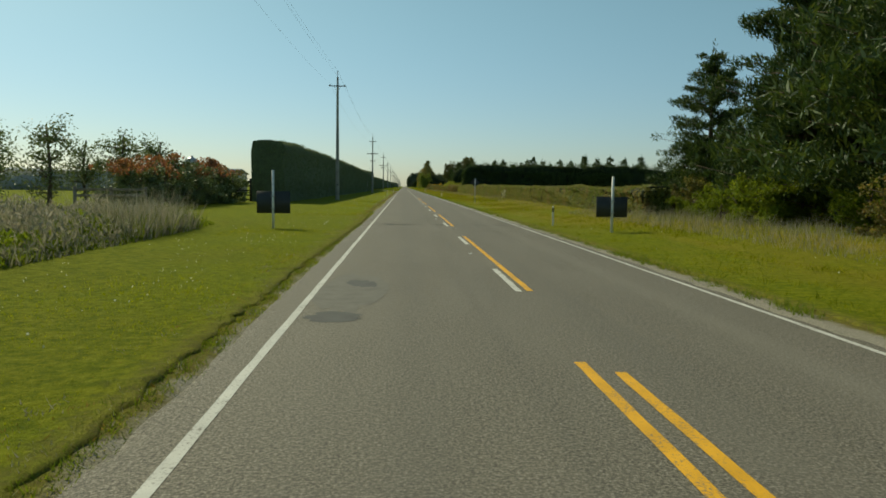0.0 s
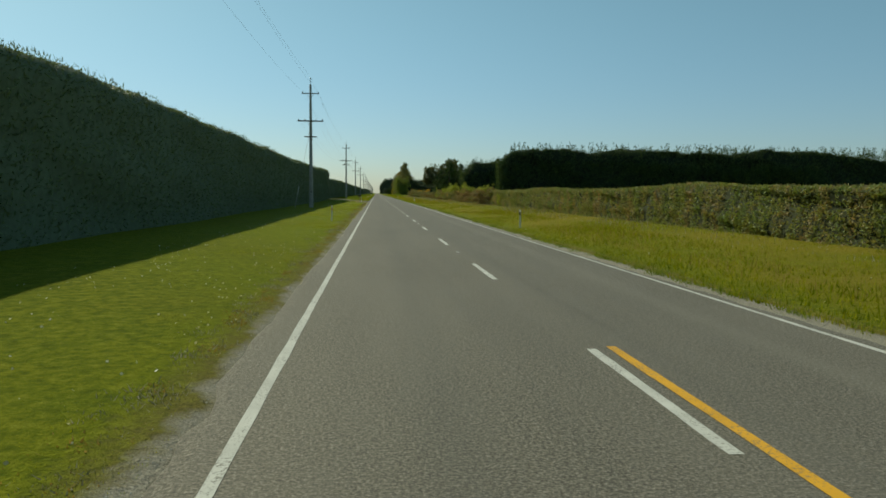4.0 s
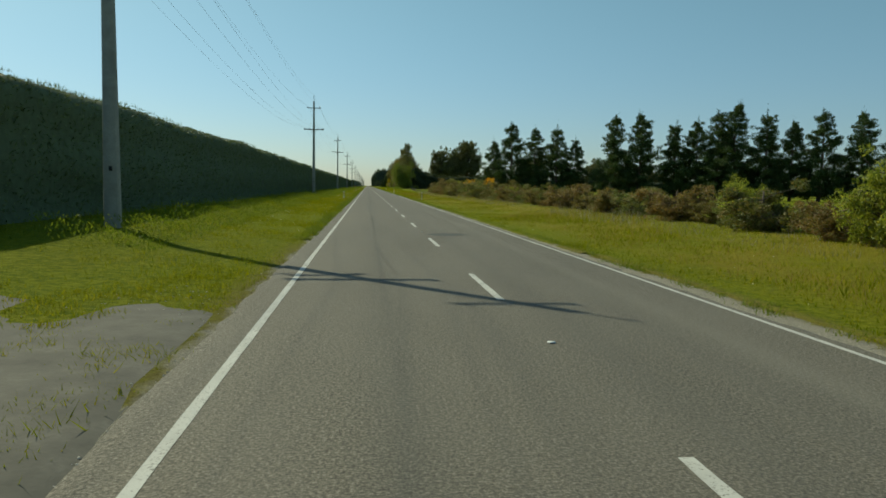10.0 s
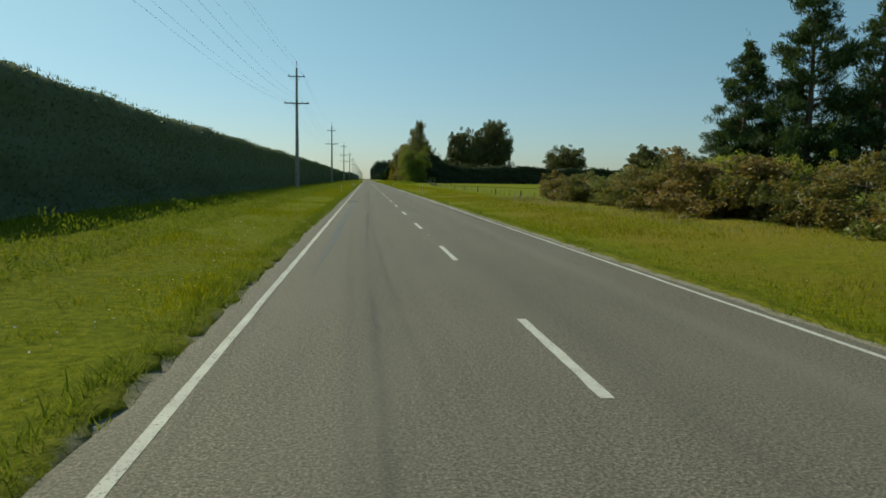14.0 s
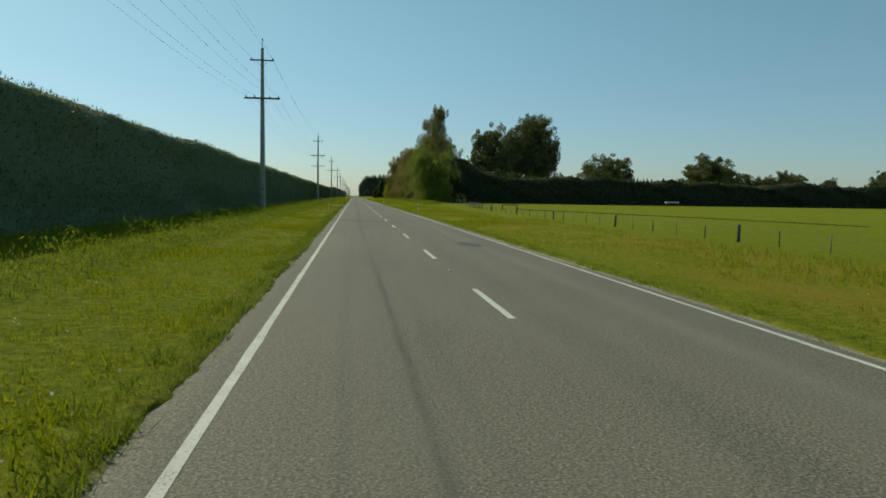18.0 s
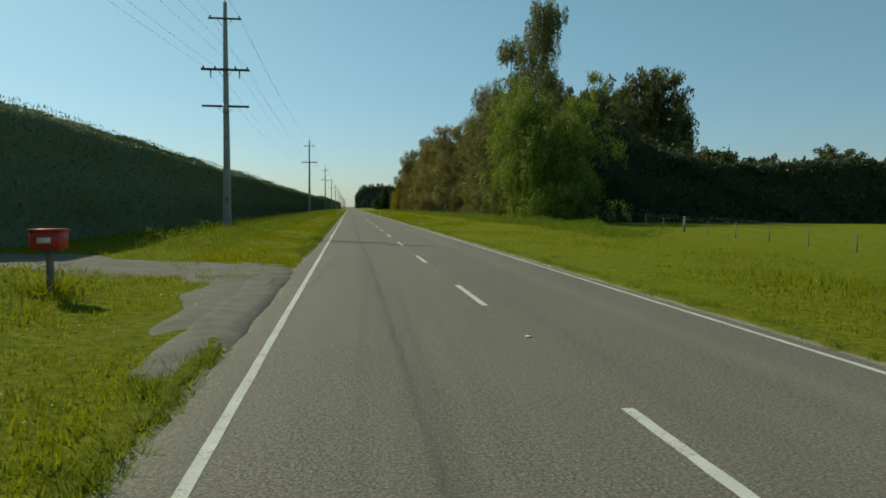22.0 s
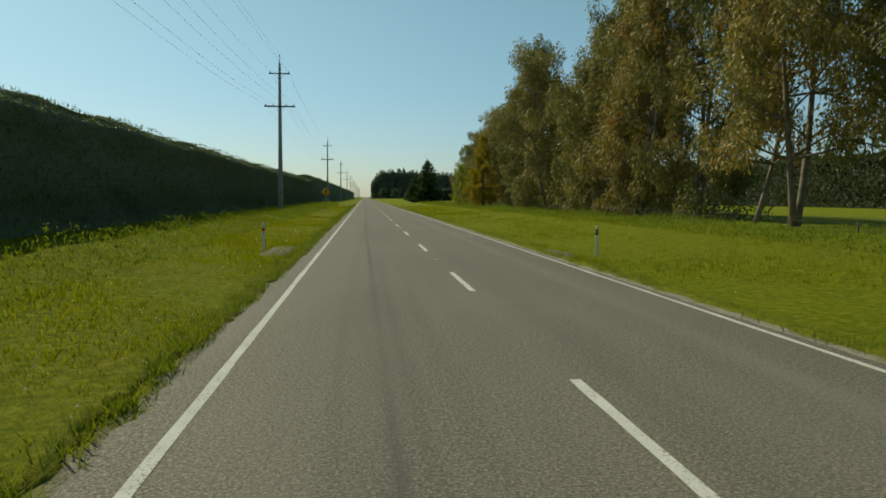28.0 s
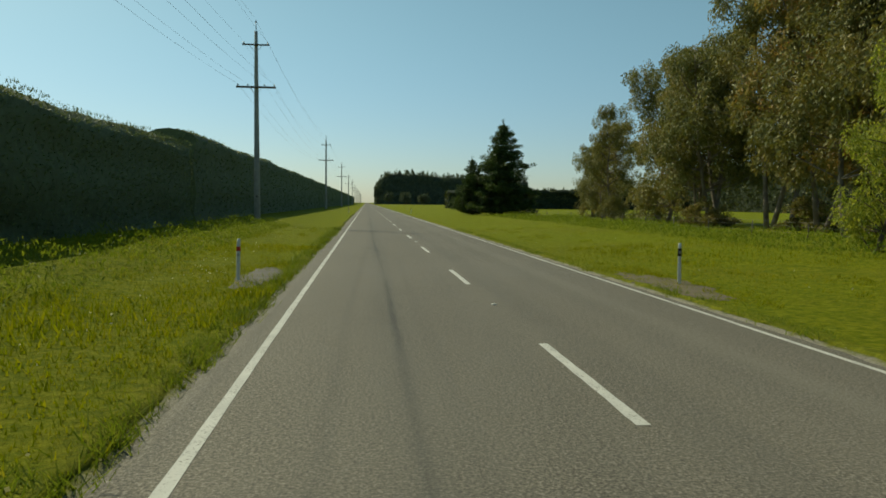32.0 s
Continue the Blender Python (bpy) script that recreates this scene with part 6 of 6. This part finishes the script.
def pebbles(name, x, y, size, label):
    """Loose stones: flattened, uneven eight-faced lumps."""
    n = len(x)
    s = size * RNG.uniform(0.4, 1.5, (n, 1, 1))
    v = np.array([(1, 0, 0), (0, 1, 0), (-1, 0, 0), (0, -1, 0), (0, 0, 0.7), (0, 0, -0.5)])[None] * s * RNG.uniform(0.6, 1.3, (n, 6, 1))
    a = RNG.uniform(0, 6.28, n)
    c, q = np.cos(a)[:, None], np.sin(a)[:, None]
    v = np.stack([v[..., 0] * c - v[..., 1] * q, v[..., 0] * q + v[..., 1] * c, v[..., 2]], -1)
    v += np.stack([x, y, gz(x, y) + 0.004], 1)[:, None]
    t = np.array([(0, 1, 4), (1, 2, 4), (2, 3, 4), (3, 0, 4), (1, 0, 5), (2, 1, 5), (3, 2, 5), (0, 3, 5)])
    g = Geo().add(v.reshape(-1, 3), None, (np.arange(n)[:, None, None] * 6 + t[None]).reshape(-1, 3))
    tagged(part(name, g, PEBBLE), label, "gravel", kind="stuff")


pebbles("shoulder_gravel", -3.84 - np.abs(RNG.normal(size=7000)) * 0.16, RNG.uniform(0, 900, 7000), 0.009, "loose pale gravel along the seal edge")
pebbles("shoulder_gravel", 3.78 + np.abs(RNG.normal(size=4000)) * 0.13, RNG.uniform(5, 900, 4000), 0.009, "loose pale gravel along the seal edge")
for cx, cy, rx, ry, hh in ((-5.3, 264, 2.0, 15, 0.06), (-12.5, 271.5, 8.5, 5.8, 0.08), (-6.4, 562.6, 2.6, 3.8, 0.12), (-9.0, 604.0, 6.2, 2.6, 0.10)):
    n = int(60 * (rx + ry))
    a, r = RNG.uniform(0, 6.28, n), np.sqrt(RNG.uniform(0, 1, n)) * 0.95
    px, py = np.minimum(cx + rx * r * np.cos(a), -4.0), cy + ry * r * np.sin(a)
    pebbles("driveway_gravel", px, py, 0.014, "loose stones on the driveway mouth")
    m = int(26 * (rx + ry))
    a, r = RNG.uniform(0, 6.28, m), 1.0 + RNG.normal(size=m) * 0.07 - (RNG.uniform(0, 1, m) < 0.15) * RNG.uniform(0, 0.6, m)
    x, y = cx + rx * r * np.cos(a), cy + ry * r * np.sin(a)
    ok = x < -4.3
    x, y = np.repeat(x[ok], 30), np.repeat(y[ok], 30)
    x, y = x + RNG.normal(size=len(x)) * 0.13, y + RNG.normal(size=len(x)) * 0.16
    g = Geo().blades(np.stack([x, y, gz(x, y) + 0.01], 1), np.repeat(hh * RNG.uniform(0.5, 1.5, ok.sum()), 30), 0.014, 0.8, True)
    tagged(part("rim_grass", g, L_GRASS), "grass tufts round the driveway edge", "grass", kind="stuff")


def daisies(name, n, x0, x1, y0, y1, z, label, material):
    x, y = RNG.uniform(x0, x1, n), RNG.uniform(y0, y1, n)
    clump = np.sin(x * 2.1 + y * 0.4) * np.sin(y * 0.37) > RNG.uniform(-0.6, 0.9, n)
    x, y = x[clump], y[clump]
    g = Geo().leaves(np.stack([x, y, gz(x, y) + z * RNG.uniform(0.5, 1.2, len(x))], 1), 0.035, 0.03, np.array([[0, 0, 0.2]]), 1.0)
    tagged(part(name, g, material), label, "flowers", kind="stuff")


froth("rank_weeds", 70000, lambda n: 12.5 + 6.5 * RNG.uniform(0, 1, n), 688, 940, 0.55, (0.15, 0.04), "rank seeding grass along the fence under the gum trees", L_WEED, lambda x, y: np.clip(0.7 + 0.5 * np.sin(y * 0.5) * np.sin(x * 0.8 + y * 0.17), 0.2, 1.3) * np.interp(x, [12.5, 14.5], [0.3, 1.0]))
froth("rank_weeds", 26000, lambda n: 12.0 + 4.0 * RNG.uniform(0, 1, n), 622, 690, 0.7, (0.14, 0.04), "tall bright green weeds below the weeping tree", L_WEED, lambda x, y: np.clip(0.75 + 0.5 * np.sin(y * 0.7) * np.sin(x + y * 0.2), 0.3, 1.3))
# a thin dark line across the paddock, made of low dark leaves
dy = RNG.uniform(0, 1, 2600)
dx, dyy = np.interp(dy, [0, 0.3, 0.6, 1], [27, 33, 38, 44]), np.interp(dy, [0, 0.3, 0.6, 1], [601, 584, 568, 535])
dx = dx + RNG.normal(size=2600) * 0.18
tagged(part("dark_leaf_strip", Geo().leaves(np.stack([dx, dyy, gz(dx, dyy) + 0.10 * RNG.uniform(0, 1, 2600)], 1), 0.2, 0.06, np.array([[0, 0, 1.0]]), 0.6), L_TREE), "thin strip of low dark leaves across the paddock", "weeds", kind="stuff")
trough = thing("water_trough", (78, 648, zat(78, 648)), "pale water trough on dark legs far across the paddock", "trough")
part("basin", Geo().box(0, 0, 1.0, 3.4, 1.0, 0.35, 0.1), WHITE, trough)
for sx in (-1.3, 1.3):
    part("leg", Geo().box(sx, 0, 0.4, 0.25, 0.8, 0.9, 0.02), DARKTIMBER, trough)
daisies("daisies", 5000, -9, -4.4, 20, 246, 0.06, "small white daisies in the mown verge", L_WHITE)
daisies("daisies", 5000, -7, -4.3, 290, 900, 0.13, "small white flowers in the long grass", L_WHITE)
daisies("daisies", 2200, 4.4, 12, 20, 900, 0.16, "small white flowers in the wide verge", L_WHITE)
stick = thing("fallen_stick", (-5.55, 46.4, zat(-5.55, 47)), "pale dry stick lying on the grass", "stick")
part("stem", Geo().tube([(0, 0, 0.05), (0.05, 0.6, 0.10), (0.06, 1.35, 0.16)], [0.012, 0.011, 0.007], 6), WHITE, stick)
tufts("edge_tufts", 420, 36, lambda n: -4.08 - np.abs(RNG.normal(size=n)) * 0.13, 5, 64, 0.06, 0.014, "ragged tufts along the turf lip", L_WEED)
